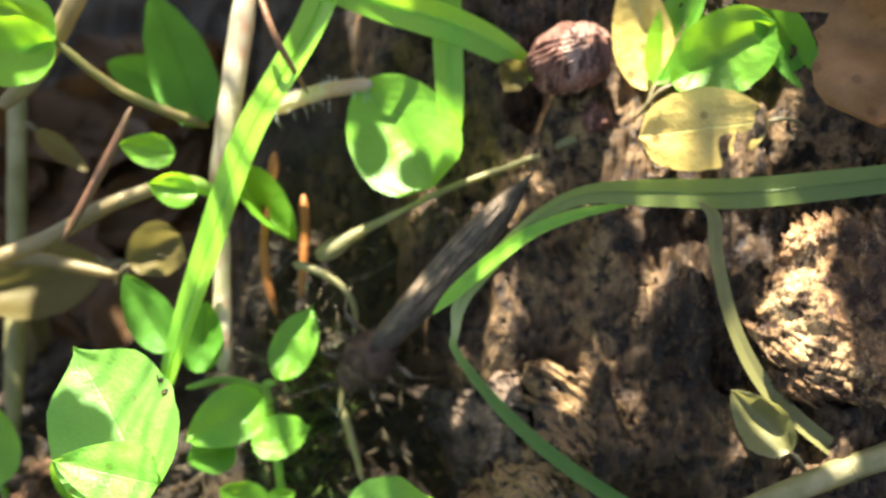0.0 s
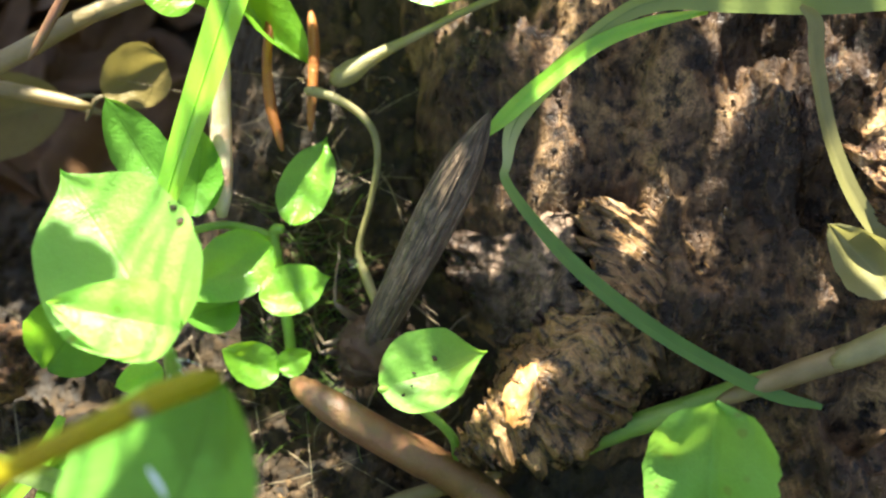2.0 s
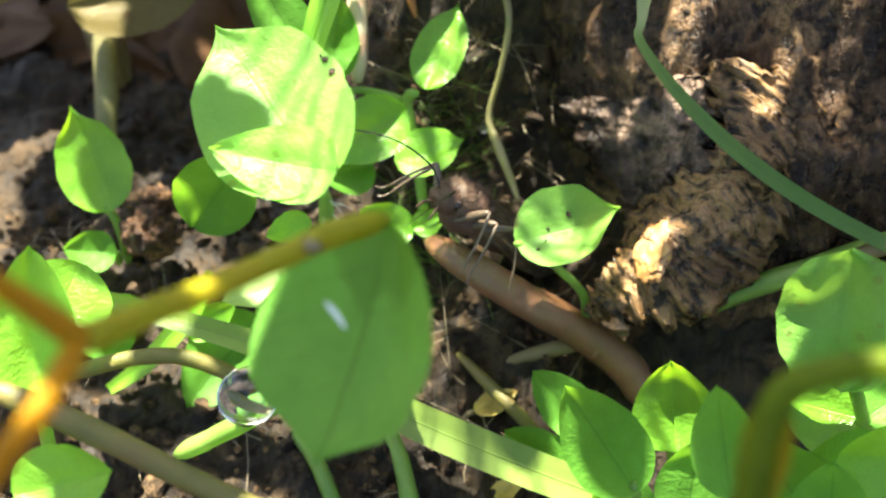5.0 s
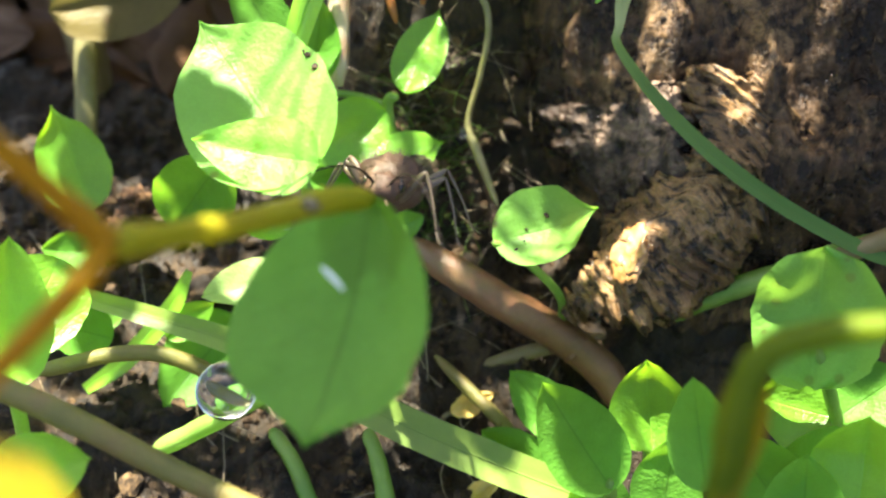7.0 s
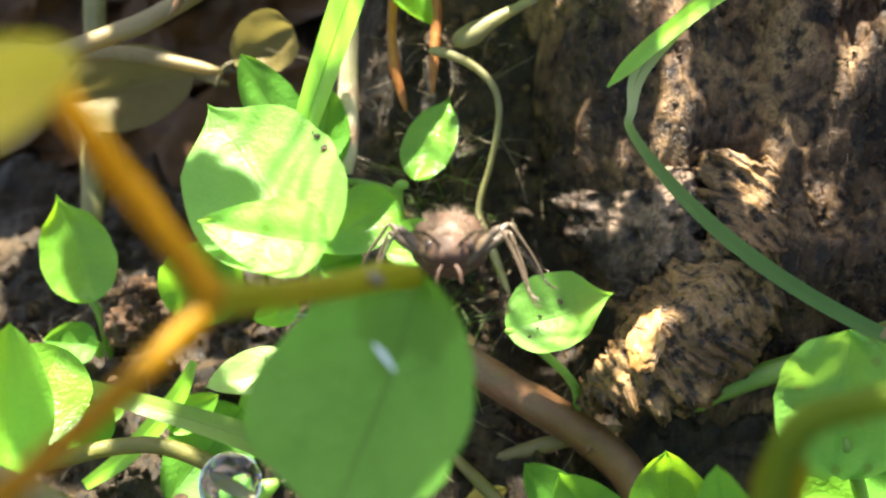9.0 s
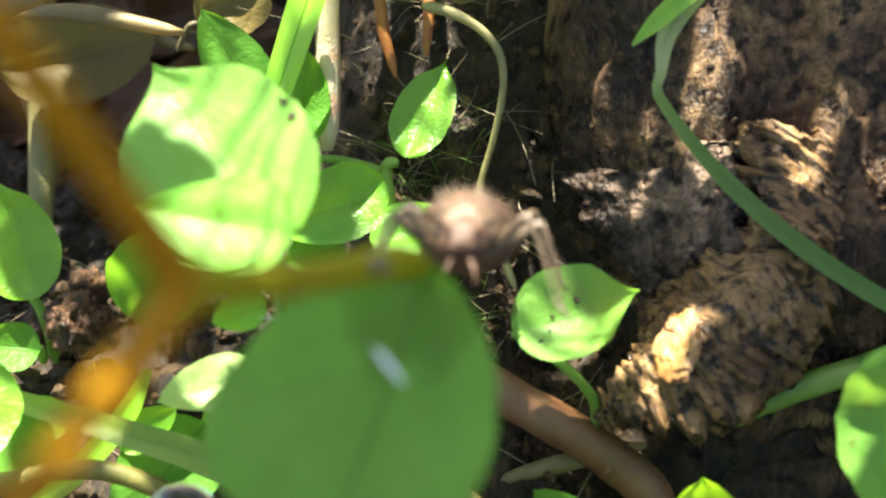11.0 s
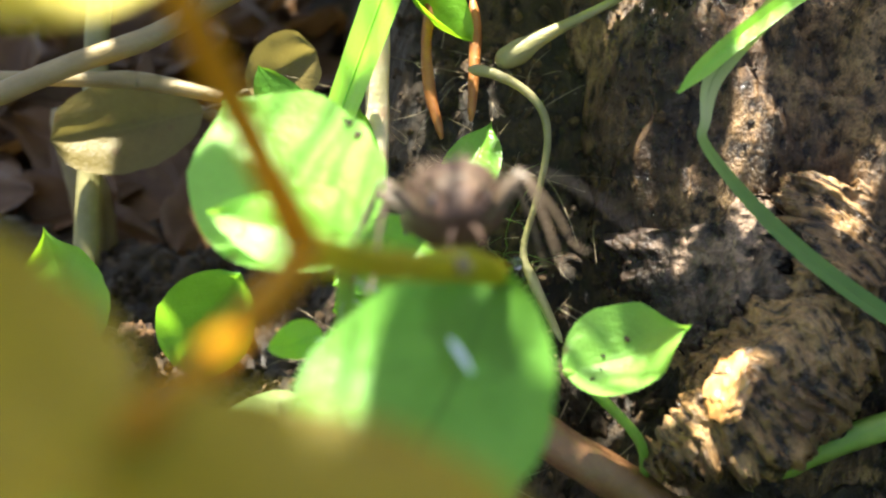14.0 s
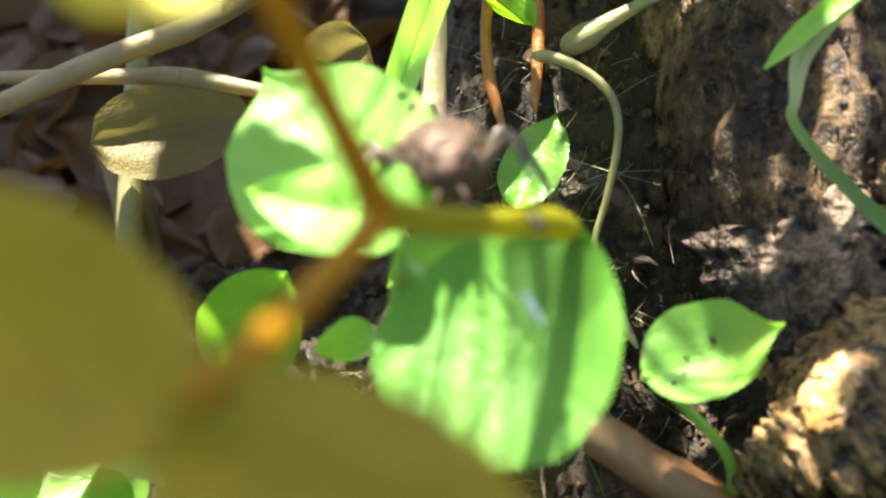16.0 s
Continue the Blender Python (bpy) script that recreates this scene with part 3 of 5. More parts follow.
def stem_hair(pts, count, length, seed):
    """Fine white hairs standing off a stem."""
    rnd = random.Random(seed)
    path = smooth_path(pts, 60)
    made = bmesh.new()
    for k in range(count):
        i = rnd.randrange(2, 57)
        c, d = Vector(path[i][:3]), (Vector(path[i + 1][:3]) - Vector(path[i][:3])).normalized()
        a = rnd.uniform(0, 6.28)
        side = d.orthogonal().normalized()
        out = side * math.cos(a) + d.cross(side) * math.sin(a)
        p = c + out * path[i][3] * 0.46
        l = rnd.uniform(0.5, 1.0) * length
        prev = None
        for u in (0, 0.35, 0.7, 1.0):
            q = p + out * l * u + d * l * rnd.uniform(-0.1, 0.1) + Vector((0, 0, -0.5)) * l * u * u
            r = 0.035 * (1 - 0.75 * u)
            ring = [made.verts.new(q + side * math.cos(b) * r + d * math.sin(b) * r) for b in (0, 2.1, 4.2)]
            if prev:
                for j in range(3):
                    made.faces.new((prev[j], prev[(j + 1) % 3], ring[(j + 1) % 3], ring[j]))
            prev = ring
    return made


HAIR = plain_material("white_plant_hair", (0.6, 0.6, 0.52), 0.4)
broad_leaved = plant("chickweed_plant", "bright green chickweed with broad folded leaves", "weed", (-9.61, -4.83, 4.49),
    [([(-8.55, -4.79, 4.52, 1.06), (-7.6, -5.6, 12.5, 0.92), (-6.6, -7.7, 22.2, 0.75)], STEM)],
    [((-6.75, -7.70, 22.4), (-12.85, 2.85, 21.8), 8.3, LEAF_SPOT, dict(fat=0.52, sharp=0.60, cup=0.12, fold=0.10, tipped=0.1, lean=(-2.4, -19.6, 40))),
     ((-6.0, -7.2, 23.0), (-12.4, -5.2, 22.1), 4.0, LEAF_SPOT, dict(fat=0.45, sharp=0.9, cup=0.1, lean=(-2.4, -19.6, 40))),
     ((-8.55, -3.68, 13.54), (-11.11, -4.40, 13.03), 1.86, LEAF, dict())], "chickweed")
part("hair", stem_hair([(-8.55, -4.79, 4.52, 1.06), (-7.6, -5.6, 12.5, 0.92), (-6.6, -7.7, 22.2, 0.75)], 46, 1.3, 4), HAIR, broad_leaved, "fine white hairs on the stem")
plant("chickweed_plant", "small chickweed with pointed oval leaves among soil", "weed", (-3.43, 2.18, 2.99),
    [([(-2.41, 1.96, 1.92, 0.74), (-3.07, 6.33, 5.89, 0.73), (-3.65, 9.01, 8.68, 0.73), (-2.94, 8.99, 9.59, 0.65)], STEM),
     ([(-9.05, 7.81, 10.59, 0.49), (-6.58, 9.61, 9.10, 0.51), (-3.54, 9.00, 8.68, 0.58)], STEM),
     ([(-3.07, 6.33, 5.89, 0.51), (-4.18, 4.90, 6.73, 0.50)], STEM)],
    [((-2.48, 8.90, 9.98), (-0.18, 14.06, 12.44), 3.5, LEAF, dict(cup=0.15, bend=0.02, lean=(-0.35, 0.0, 0.95), sharp=0.8, tipped=0.1)),
     ((-4.42, 4.92, 7.65), (0.17, 5.73, 8.59), 3.49, LEAF, dict(cup=0.15, lean=(-0.1, 0.3, 0.8), sharp=0.8, tipped=0.1)),
     ((-3.65, 8.11, 8.97), (-9.16, 5.09, 7.77), 4.27, LEAF, dict()),
     ((-5.86, 5.63, 6.32), (-9.16, 3.94, 6.97), 3.23, LEAF_DEEP, dict()),
     ((-3.36, 1.80, 3.63), (-6.84, 2.55, 5.53), 2.87, LEAF, dict()),
     ((-3.29, 1.70, 4.48), (-1.13, 2.20, 5.66), 1.80, LEAF, dict())], "chickweed")
plant("chickweed_plant", "single spotted chickweed leaf beside the bark", "weed", (7.72, -5.47, 0.38),
    [([(7.73, -4.32, 1.19, 0.57), (7.36, -3.23, 4.69, 0.56), (4.26, -2.70, 8.73, 0.54), (3.03, -3.16, 10.23, 0.46)], STEM)],
    [((3.05, -2.81, 10.02), (9.30, -1.81, 11.73), 4.89, LEAF_SPOT, dict(cup=0.3, sharp=0.7, fat=0.5, tipped=0.14, lean=(-0.1, 0.2, 0.5)))], "chickweed")
plant("chickweed_plant", "chickweed seedling with two oval leaves", "weed", (-23.01, 1.95, 0.08),
    [([(-23.22, 2.37, -0.55, 0.63), (-23.28, 3.30, 2.86, 0.61), (-23.89, 3.95, 4.22, 0.53)], STEM), ([(-23.71, 1.95, 0.08, 0.54), (-23.43, 1.90, 1.87, 0.53)], STEM)],
    [((-23.47, 3.55, 4.13), (-25.91, 9.09, 8.47), 4.88, LEAF, dict(cup=0.3, tipped=0.12, lean=(-0.3, 0.1, 0.4))),
     ((-23.43, 1.74, 1.76), (-26.80, 1.62, 2.60), 2.83, LEAF_DEEP, dict(cup=0.3)),
     ((-17.6, 1.6, 5.0), (-13.2, 2.6, 11.6), 5.3, LEAF_DEEP, dict(cup=0.2, sharp=0.7))], "chickweed")
plant("chickweed_plant", "pale chickweed leaves low over the soil", "weed", (-11.75, -0.89, -1.91),
    [([(-10.39, -1.40, -4.10, 0.71), (-11.36, 0.38, -1.02, 0.70), (-12.28, 1.29, 0.07, 0.54)], STEM),
     ([(-10.39, -1.40, -4.10, 0.6), (-9.4, -2.4, 3.5, 0.55), (-9.5, -3.9, 8.6, 0.45)], STEM)],
    [((-9.6, -4.0, 8.7), (-14.1, -6.5, 9.1), 2.9, LEAF_PALE, dict(cup=0.2, lean=(-0.1, 0.3, 0.6))),
     ((-11.54, 0.20, 0.69), (-13.75, -3.68, -0.20), 2.64, LEAF, dict()),
     ((-13.31, -3.23, 1.94), (-17.91, -8.41, -0.76), 5.45, LEAF_DEEP, dict()),
     ((-14.63, -11.68, -3.06), (-12.44, -12.87, -3.89), 2.91, LEAF_DEEP, dict())], "chickweed")
plant("chickweed_plant", "chickweed with folded leaf and white hairy stem", "weed", (-5.86, 7.10, 7.35),
    [([(-4.54, 30.83, 29.46, 1.90), (-5.98, 23.20, 23.20, 1.68), (-6.75, 19.32, 19.57, 1.53), (-6.81, 15.22, 14.87, 1.40), (-6.88, 10.01, 9.38, 1.42)], STEM_WHITE),
     ([(-9.61, 17.40, 21.88, 1.17), (-7.97, 18.28, 20.67, 1.19), (-6.58, 18.81, 19.21, 0.97)], STEM)],
    [((-5.93, 21.70, 18.94), (-1.43, 17.31, 15.41), 3.05, LEAF, dict(fold=0.9, cup=0.9, spin=25)),
     ((-9.89, 9.09, 13.32), (-13.30, 13.60, 16.47), 3.45, LEAF_DEEP, dict()),
     ((-8.48, 9.13, 10.60), (-7.80, 13.48, 13.65), 3.20, LEAF_DEEP, dict()),
     ((-9.84, 20.67, 21.43), (-13.75, 20.83, 22.46), 2.54, LEAF, dict()),
     ((-7.60, 16.73, 21.42), (-10.93, 16.88, 22.44), 2.49, LEAF, dict())], "chickweed")
hanging = plant("chickweed_plant", "round chickweed leaf hanging on a pale stem", "weed", (-3.44, 23.74, 22.66),
    [([(-3.03, 23.91, 22.78, 1.21), (0.38, 24.35, 24.00, 1.20), (4.51, 24.60, 24.64, 1.04)], STEM_WHITE)],
    [((4.10, 24.88, 24.83), (9.00, 18.02, 20.49), 7.93, LEAF, dict(cup=0.2, sharp=0.4, spin=10))], "chickweed")
part("hair", stem_hair([(-3.03, 23.91, 22.78, 1.21), (0.38, 24.35, 24.00, 1.20), (4.51, 24.60, 24.64, 1.04)], 50, 0.9, 7), HAIR, hanging, "fine white hairs on the stem")
plant("weed_plant", "shaded weed leaves on a thin stalk", "weed", (-8.60, 25.72, 18.55),
    [([(-17.35, 24.08, 29.31, 0.61), (-12.99, 22.73, 25.61, 0.70), (-7.58, 22.91, 22.08, 0.81)], STEM_DULL)],
    [((-17.09, 23.58, 29.42), (-23.98, 21.71, 29.48), 4.84, LEAF, dict()),
     ((-17.10, 23.84, 29.60), (-22.85, 26.85, 31.25), 4.09, LEAF, dict()),
     ((-9.40, 27.38, 17.89), (-13.66, 36.15, 24.03), 5.18, LEAF_DEEP, dict()),
     ((-11.54, 31.71, 17.26), (-18.08, 34.06, 18.90), 4.01, LEAF_DEEP, dict())], "chickweed")
plant("weed_plant", "lush green leaves below the bark edge", "weed", (12.77, -14.61, -0.53),
    [([(12.77, -15.18, -0.92, 0.83), (12.63, -13.50, 1.16, 0.82), (12.43, -12.42, 2.83, 0.75)], STEM),
     ([(9.84, -16.65, 2.62, 0.79), (9.53, -16.22, 5.67, 0.70)], STEM)],
    [((12.55, -13.30, 3.14), (11.88, -9.42, 7.69), 4.98, LEAF, dict(cup=0.3)),
     ((9.69, -16.74, 5.30), (5.42, -12.25, 10.28), 4.72, LEAF_DEEP, dict(cup=0.3)),
     ((7.91, -11.49, 1.65), (4.09, -8.24, 3.93), 3.28, LEAF_DEEP, dict()),
     ((6.19, -13.77, 0.06), (2.37, -11.22, 1.84), 3.46, LEAF_DEEP, dict()),
     ((12.80, -17.45, 2.06), (13.32, -13.79, 6.45), 4.22, LEAF_DEEP, dict(cup=0.3)),
     ((10.25, -16.88, -1.20), (8.35, -13.86, 2.74), 4.07, LEAF_DEEP, dict())], "weeds by the bark")
plant("weed_plant", "blistered green leaves beside the log", "weed", (24.36, -12.95, 2.46),
    [([(25.57, -15.15, -0.90, 0.90), (22.47, -12.98, 7.02, 0.84), (20.34, -11.69, 12.50, 0.73)], STEM)],
    [((20.0, -13.2, 11.0), (20.2, -7.86, 17.01), 6.9, LEAF_SPOT, dict(cup=0.3, sharp=0.45, fat=0.42, wave=0.13)),
     ((22.47, -12.98, 7.02), (17.65, -11.94, 7.75), 5.14, LEAF, dict()),
     ((22.47, -12.98, 7.02), (26.31, -10.86, 8.50), 4.82, LEAF_DEEP, dict()),
     ((22.39, -17.06, 6.91), (18.24, -15.93, 9.53), 5.23, LEAF_DEEP, dict()),
     ((13.34, -19.75, 12.35), (12.30, -15.60, 17.09), 3.36, LEAF_DEEP, dict()),
     ((18.66, -19.71, 7.80), (14.98, -16.19, 12.10), 4.46, LEAF_DEEP, dict(cup=0.3)),
     ((18.60, -21.04, 9.62), (18.42, -18.11, 13.50), 4.01, LEAF_DEEP, dict()),
     ((21.75, -19.55, 9.75), (21.79, -16.14, 13.97), 5.51, LEAF, dict())], "weeds by the bark")
plant("weed_plant", "olive-green weed stem bending beside the log", "weed", (9.30, -29.93, 29.95),
    [([(9.27, -30.46, 28.66, 1.35), (9.14, -28.52, 33.68, 1.18), (9.64, -26.31, 37.06, 1.03), (11.49, -25.68, 37.95, 0.92), (14.57, -25.63, 38.45, 0.84)], STEM_FRESH)],
    [((9.64, -26.17, 37.15), (9.06, -29.25, 33.17), 1.58, LEAF_OLIVE, dict())], "weeds by the bark")
plant("weed_plant", "weed with smooth green leaves low down", "weed", (-24.40, -12.95, 5.21),
    [([(-25.02, -15.27, -0.99, 0.90), (-23.87, -13.61, 6.58, 0.84), (-23.17, -13.28, 11.39, 0.73)], STEM),
     ([(-24.50, -9.16, 5.12, 1.02), (-18.86, -8.55, 6.46, 1.01), (-15.33, -8.59, 5.52, 1.02), (-10.80, -10.11, 2.62, 1.04)], STEM_DULL),
     ([(-16.82, -14.01, 4.47, 1.12), (-12.77, -13.53, 7.55, 1.14), (-9.37, -12.79, 9.90, 1.06)], STEM)],
    [((-22.91, -13.88, 11.89), (-22.78, -7.53, 17.25), 4.48, LEAF, dict(cup=0.3)),
     ((-22.14, -20.21, 13.86), (-16.44, -19.70, 16.05), 4.09, LEAF, dict()),
     ((-20.57, -5.97, 3.69), (-25.01, -5.60, 5.78), 3.46, LEAF_DEEP, dict()),
     ((-22.48, -4.34, 10.32), (-24.61, -10.70, 8.62), 5.60, LEAF, dict(cup=0.2)),
     ((-17.87, -4.64, 1.87), (-14.43, -3.26, 3.76), 2.18, LEAF, dict()),
     ((-21.05, -2.43, 2.50), (-23.41, -4.34, 2.08), 2.57, LEAF, dict())], "weeds by the bark")


def grass(label, pts, mat, group="grass", **opt):
    r = root("grass_blade", pts[-1][:3], label, "grass", group)
    part("blade", blade(pts, **opt), mat, r)
    keel = [(*(Vector(p[:3]) - (EYE - Vector(p[:3])).normalized() * (opt.get("fold", 0.25) * p[3] / 2 + 0.05)), 0.04 + 0.06 * p[3]) for p in pts]
    part("midrib", tube(keel, segs=6, n=9 * len(pts)), mat, r)
    return r


grass("bright yellow-green upright grass blade", [(2.40, 29.55, 32.22, 2.9), (0.02, 25.23, 28.74, 2.85), (-3.93, 19.78, 24.47, 2.7), (-6.74, 13.95, 19.47, 2.55), (-9.92, 8.18, 12.68, 1.86), (-11.65, 7.29, 7.48, 1.25)], BLADE, fold=0.3, face=Vector((-0.3, -0.15, 0.95)))
grass("bright green grass blade hanging down", [(9.80, 30.09, 30.77, 2.03), (9.92, 26.65, 27.45, 2.20), (10.13, 22.52, 23.64, 1.82), (10.20, 19.78, 21.54, 0.24)], BLADE, fold=0.3)
grass("pale green grass blade arching over", [(0.93, 27.27, 31.54, 1.90), (5.59, 26.53, 30.11, 2.37), (10.27, 26.55, 28.29, 2.57), (14.26, 25.43, 26.59, 1.96), (17.27, 23.81, 24.54, 0.24)], BLADE, fold=0.2)
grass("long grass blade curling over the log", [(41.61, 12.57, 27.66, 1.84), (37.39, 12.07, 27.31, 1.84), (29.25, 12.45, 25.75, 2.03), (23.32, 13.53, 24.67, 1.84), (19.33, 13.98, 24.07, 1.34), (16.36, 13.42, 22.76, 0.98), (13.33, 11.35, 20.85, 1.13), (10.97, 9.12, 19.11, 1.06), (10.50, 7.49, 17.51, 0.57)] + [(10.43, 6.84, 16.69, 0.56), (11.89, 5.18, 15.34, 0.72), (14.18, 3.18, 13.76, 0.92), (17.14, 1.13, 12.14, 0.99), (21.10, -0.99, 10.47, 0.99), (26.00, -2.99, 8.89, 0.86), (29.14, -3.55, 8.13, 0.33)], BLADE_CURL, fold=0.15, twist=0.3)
grass("short green grass tip beside the curled blade", [(9.01, 8.13, 18.78, 0.15), (10.30, 9.13, 19.58, 0.90), (12.57, 10.74, 20.70, 1.05), (15.60, 12.48, 22.01, 0.90), (18.61, 13.31, 22.87, 0.75), (21.97, 13.70, 23.41, 0.30)], BLADE, fold=0.3)
grass("broad pale green grass blade lying on the soil", [(-22.58, -4.46, 6.58, 1.04), (-16.52, -6.25, 6.24, 1.37), (-10.97, -7.97, 5.49, 1.70), (-2.76, -11.48, 3.49, 2.24), (4.03, -13.83, 1.85, 2.37), (8.44, -15.22, 0.88, 2.03), (11.62, -16.03, -0.61, 0.68)], BLADE_PALE, fold=0.2)
grass("thin green grass leaf on the soil", [(-23.23, -7.17, -0.81, 0.73), (-20.46, -6.02, 0.90, 1.23), (-17.37, -3.73, 3.43, 1.22), (-16.11, -1.66, 4.88, 0.50)], BLADE, fold=0.3)
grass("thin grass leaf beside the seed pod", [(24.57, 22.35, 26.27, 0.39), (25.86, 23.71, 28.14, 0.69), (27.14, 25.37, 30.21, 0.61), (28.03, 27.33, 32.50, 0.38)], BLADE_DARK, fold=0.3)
grass("olive withered grass blade drooping over the log", [(26.24, 11.52, 25.82, 0.29), (27.12, 10.92, 25.13, 0.86), (27.25, 9.14, 23.61, 0.87), (28.38, 5.63, 20.51, 0.94), (30.50, 2.61, 17.94, 1.10), (34.40, -0.10, 15.58, 1.10), (39.03, -2.23, 13.63, 0.96)], BLADE_TAN, fold=0.5, twist=0.5)


def twig(label, pts, mat, name="dry_stalk", group="stalks"):
    r = root(name, pts[0][:3], label, "stalk", group)
    part("stalk", tube(pts), mat, r)
    k = smooth_path(pts, 21)[13]
    d = Vector(smooth_path(pts, 21)[14][:3]) - Vector(k[:3])
    c, w = Vector(k[:3]), k[3]
    part("joint", tube([(*(c - d * 0.3), w * 0.9), (*c, w * 1.05), (*(c + d * 0.3), w * 0.9)], segs=9), mat, r)
    return r


twig("thin straw stalk with a pale swollen base", [(0.07, 16.51, 14.85, 1.08), (1.33, 17.00, 15.29, 1.49), (2.80, 17.70, 15.87, 0.91), (5.97, 18.59, 17.22, 0.53), (10.14, 19.69, 18.91, 0.49), (15.45, 20.18, 21.08, 0.52), (18.63, 20.79, 22.42, 0.79), (21.76, 20.81, 23.36, 0.63)], WITHERED)
twig("curled withered stalk hanging down the soil bank", [(-1.54, 15.75, 14.96, 0.71), (-0.04, 15.30, 14.92, 0.60), (1.73, 14.58, 14.24, 0.50), (2.79, 13.64, 13.21, 0.47), (2.96, 12.46, 11.56, 0.43), (2.46, 11.09, 9.22, 0.40), (1.69, 9.36, 6.64, 0.41), (2.2, 7.84, 5.7, 0.67), (2.9, 5.6, 5.5, 0.55), (3.6, 3.04, 5.6, 0.36)], WITHERED)
twig("orange rootlet standing in the soil", [(-3.32, 23.79, 18.58, 0.7), (-3.6, 21.67, 17.09, 0.85), (-4.06, 18.70, 14.92, 0.62), (-3.85, 16.30, 13.24, 0.72), (-3.10, 13.85, 11.34, 0.45)], STEM_ROOT)
twig("orange rootlet fragment in the soil bank", [(-1.29, 21.92, 15.90, 0.52), (-1.11, 19.78, 14.40, 0.74), (-1.37, 15.51, 11.41, 0.52)], STEM_ROOT)
twig("thick red-brown stem lying under the leaves", [(-2.30, 0.69, 4.69, 1.47), (0.27, -1.81, 5.69, 2.07), (4.23, -3.39, 3.66, 2.30), (7.95, -4.58, 1.46, 2.41), (10.56, -6.19, -0.13, 2.42), (11.72, -7.83, -1.73, 1.84)], STEM_RED)
twig("pale broken stick on the soil", [(2.53, -5.18, -1.25, 0.90), (6.21, -4.63, 0.05, 1.04), (10.65, -3.86, 0.59, 0.74)], STRAW)
twig("green stalk lying below the bark plate", [(14.44, -3.57, 2.62, 1.31), (17.17, -2.92, 3.99, 1.44), (21.98, -1.94, 5.59, 1.42), (26.86, -1.53, 8.63, 1.24)], STEM)
twig("pale brown stalk beside the log", [(22.99, -2.88, 7.68, 0.80), (26.20, -2.25, 9.04, 1.33), (29.90, -1.77, 10.75, 1.50), (35.52, -1.02, 12.65, 1.60)], STRAW)
twig("dark thin stalk leaning in the soil", [(-0.46, -4.94, -0.17, 0.59), (1.74, -7.47, -0.11, 0.87), (3.89, -9.59, -0.68, 0.86), (5.39, -10.74, -2.40, 0.73)], STEM_DULL)
twig("yellow-green stalk rising from the soil", [(-10.77, -10.25, -0.22, 0.93), (-9.25, -12.32, -0.76, 1.06), (-7.83, -15.22, -2.79, 1.13)], STEM)
twig("yellow-green stalk with pale base", [(-4.66, -10.57, 0.47, 0.92), (-3.90, -12.62, -0.05, 1.05), (-3.16, -15.78, -1.35, 1.24)], STEM)
twig("olive-brown stem crossing low over the weeds", [(-22.65, -16.39, 18.37, 1.24), (-18.33, -17.93, 17.29, 1.29), (-13.65, -19.60, 15.21, 1.25), (-8.84, -21.20, 13.17, 1.21), (-2.25, -23.05, 10.04, 1.13)], STEM_DULL)
twig("pale straw stem in deep shade", [(-31.83, 30.12, 1.49, 1.85), (-30.25, 26.42, -4.76, 2.00), (-29.45, 22.99, -12.66, 2.18)], STRAW)
twig("pale straw stem in deep shade", [(-29.56, 28.41, -3.37, 1.62), (-29.37, 26.91, -8.08, 1.76), (-29.34, 23.13, -14.39, 1.81)], STRAW)
twig("bent dry stalk in deep shade", [(-29.42, 24.05, 4.56, 0.95), (-26.77, 24.77, 5.07, 1.04), (-23.05, 24.83, 6.03, 0.95), (-16.47, 21.67, 6.56, 0.76)], STRAW)
twig("brown twig leaning among the stems", [(-12.25, 21.32, 25.54, 0.31), (-13.27, 19.35, 24.16, 0.62), (-15.02, 17.26, 21.79, 0.70), (-17.64, 14.99, 18.37, 0.56)], STEM_RED)
twig("brown twig leaning in the litter", [(-15.55, 28.07, 31.19, 1.53), (-17.32, 26.02, 28.84, 1.39), (-19.51, 23.61, 26.24, 1.17), (-21.88, 21.96, 25.08, 1.17)], STRAW)
twig("yellowish dry stem lying across", [(-38.72, 13.37, 9.91, 1.27), (-25.81, 15.29, 14.92, 1.31), (-19.97, 17.16, 16.22, 1.31), (-15.16, 18.69, 18.21, 1.22), (-10.40, 19.51, 19.70, 0.97), (-8.27, 20.80, 18.77, 0.49)], STRAW)
twig("dry straw lying in deep shade", [(-34.81, 20.29, 11.09, 0.88), (-25.12, 18.91, 11.95, 0.95), (-21.56, 18.82, 11.89, 1.12), (-15.78, 17.86, 11.22, 0.78)], STRAW)
twig("thick pale stem in the shade", [(-26.72, 36.89, 17.22, 1.56), (-26.81, 26.14, 7.86, 1.68), (-27.29, 12.70, -4.30, 1.72)], WITHERED)
twig("pale straw stalk by the log", [(28.15, -3.77, 13.47, 1.46), (33.52, -2.03, 14.69, 1.68), (40.31, -0.01, 16.10, 1.68)], WITHERED)
twig("thin brown twig over the stems", [(-3.05, 26.35, 31.81, 0.45), (-1.64, 23.41, 29.75, 0.53), (0.09, 22.62, 25.54, 0.31)], STEM_RED)


def litter(label, base, tip, width, mat, **opt):
    r = root("fallen_leaf", base, label, "leaf", "fallen leaves")
    part("blade", leaf(base, tip, width, **opt), mat, r)
    b, t = Vector(base), Vector(tip)
    part("petiole", tube([(*(b + (b - t) * 0.35 + Vector((0, 0, -1.2))), 0.3), (*(b + (b - t) * 0.15), 0.34), (*b, 0.36)], segs=7), STRAW_DARK, r)
    return r


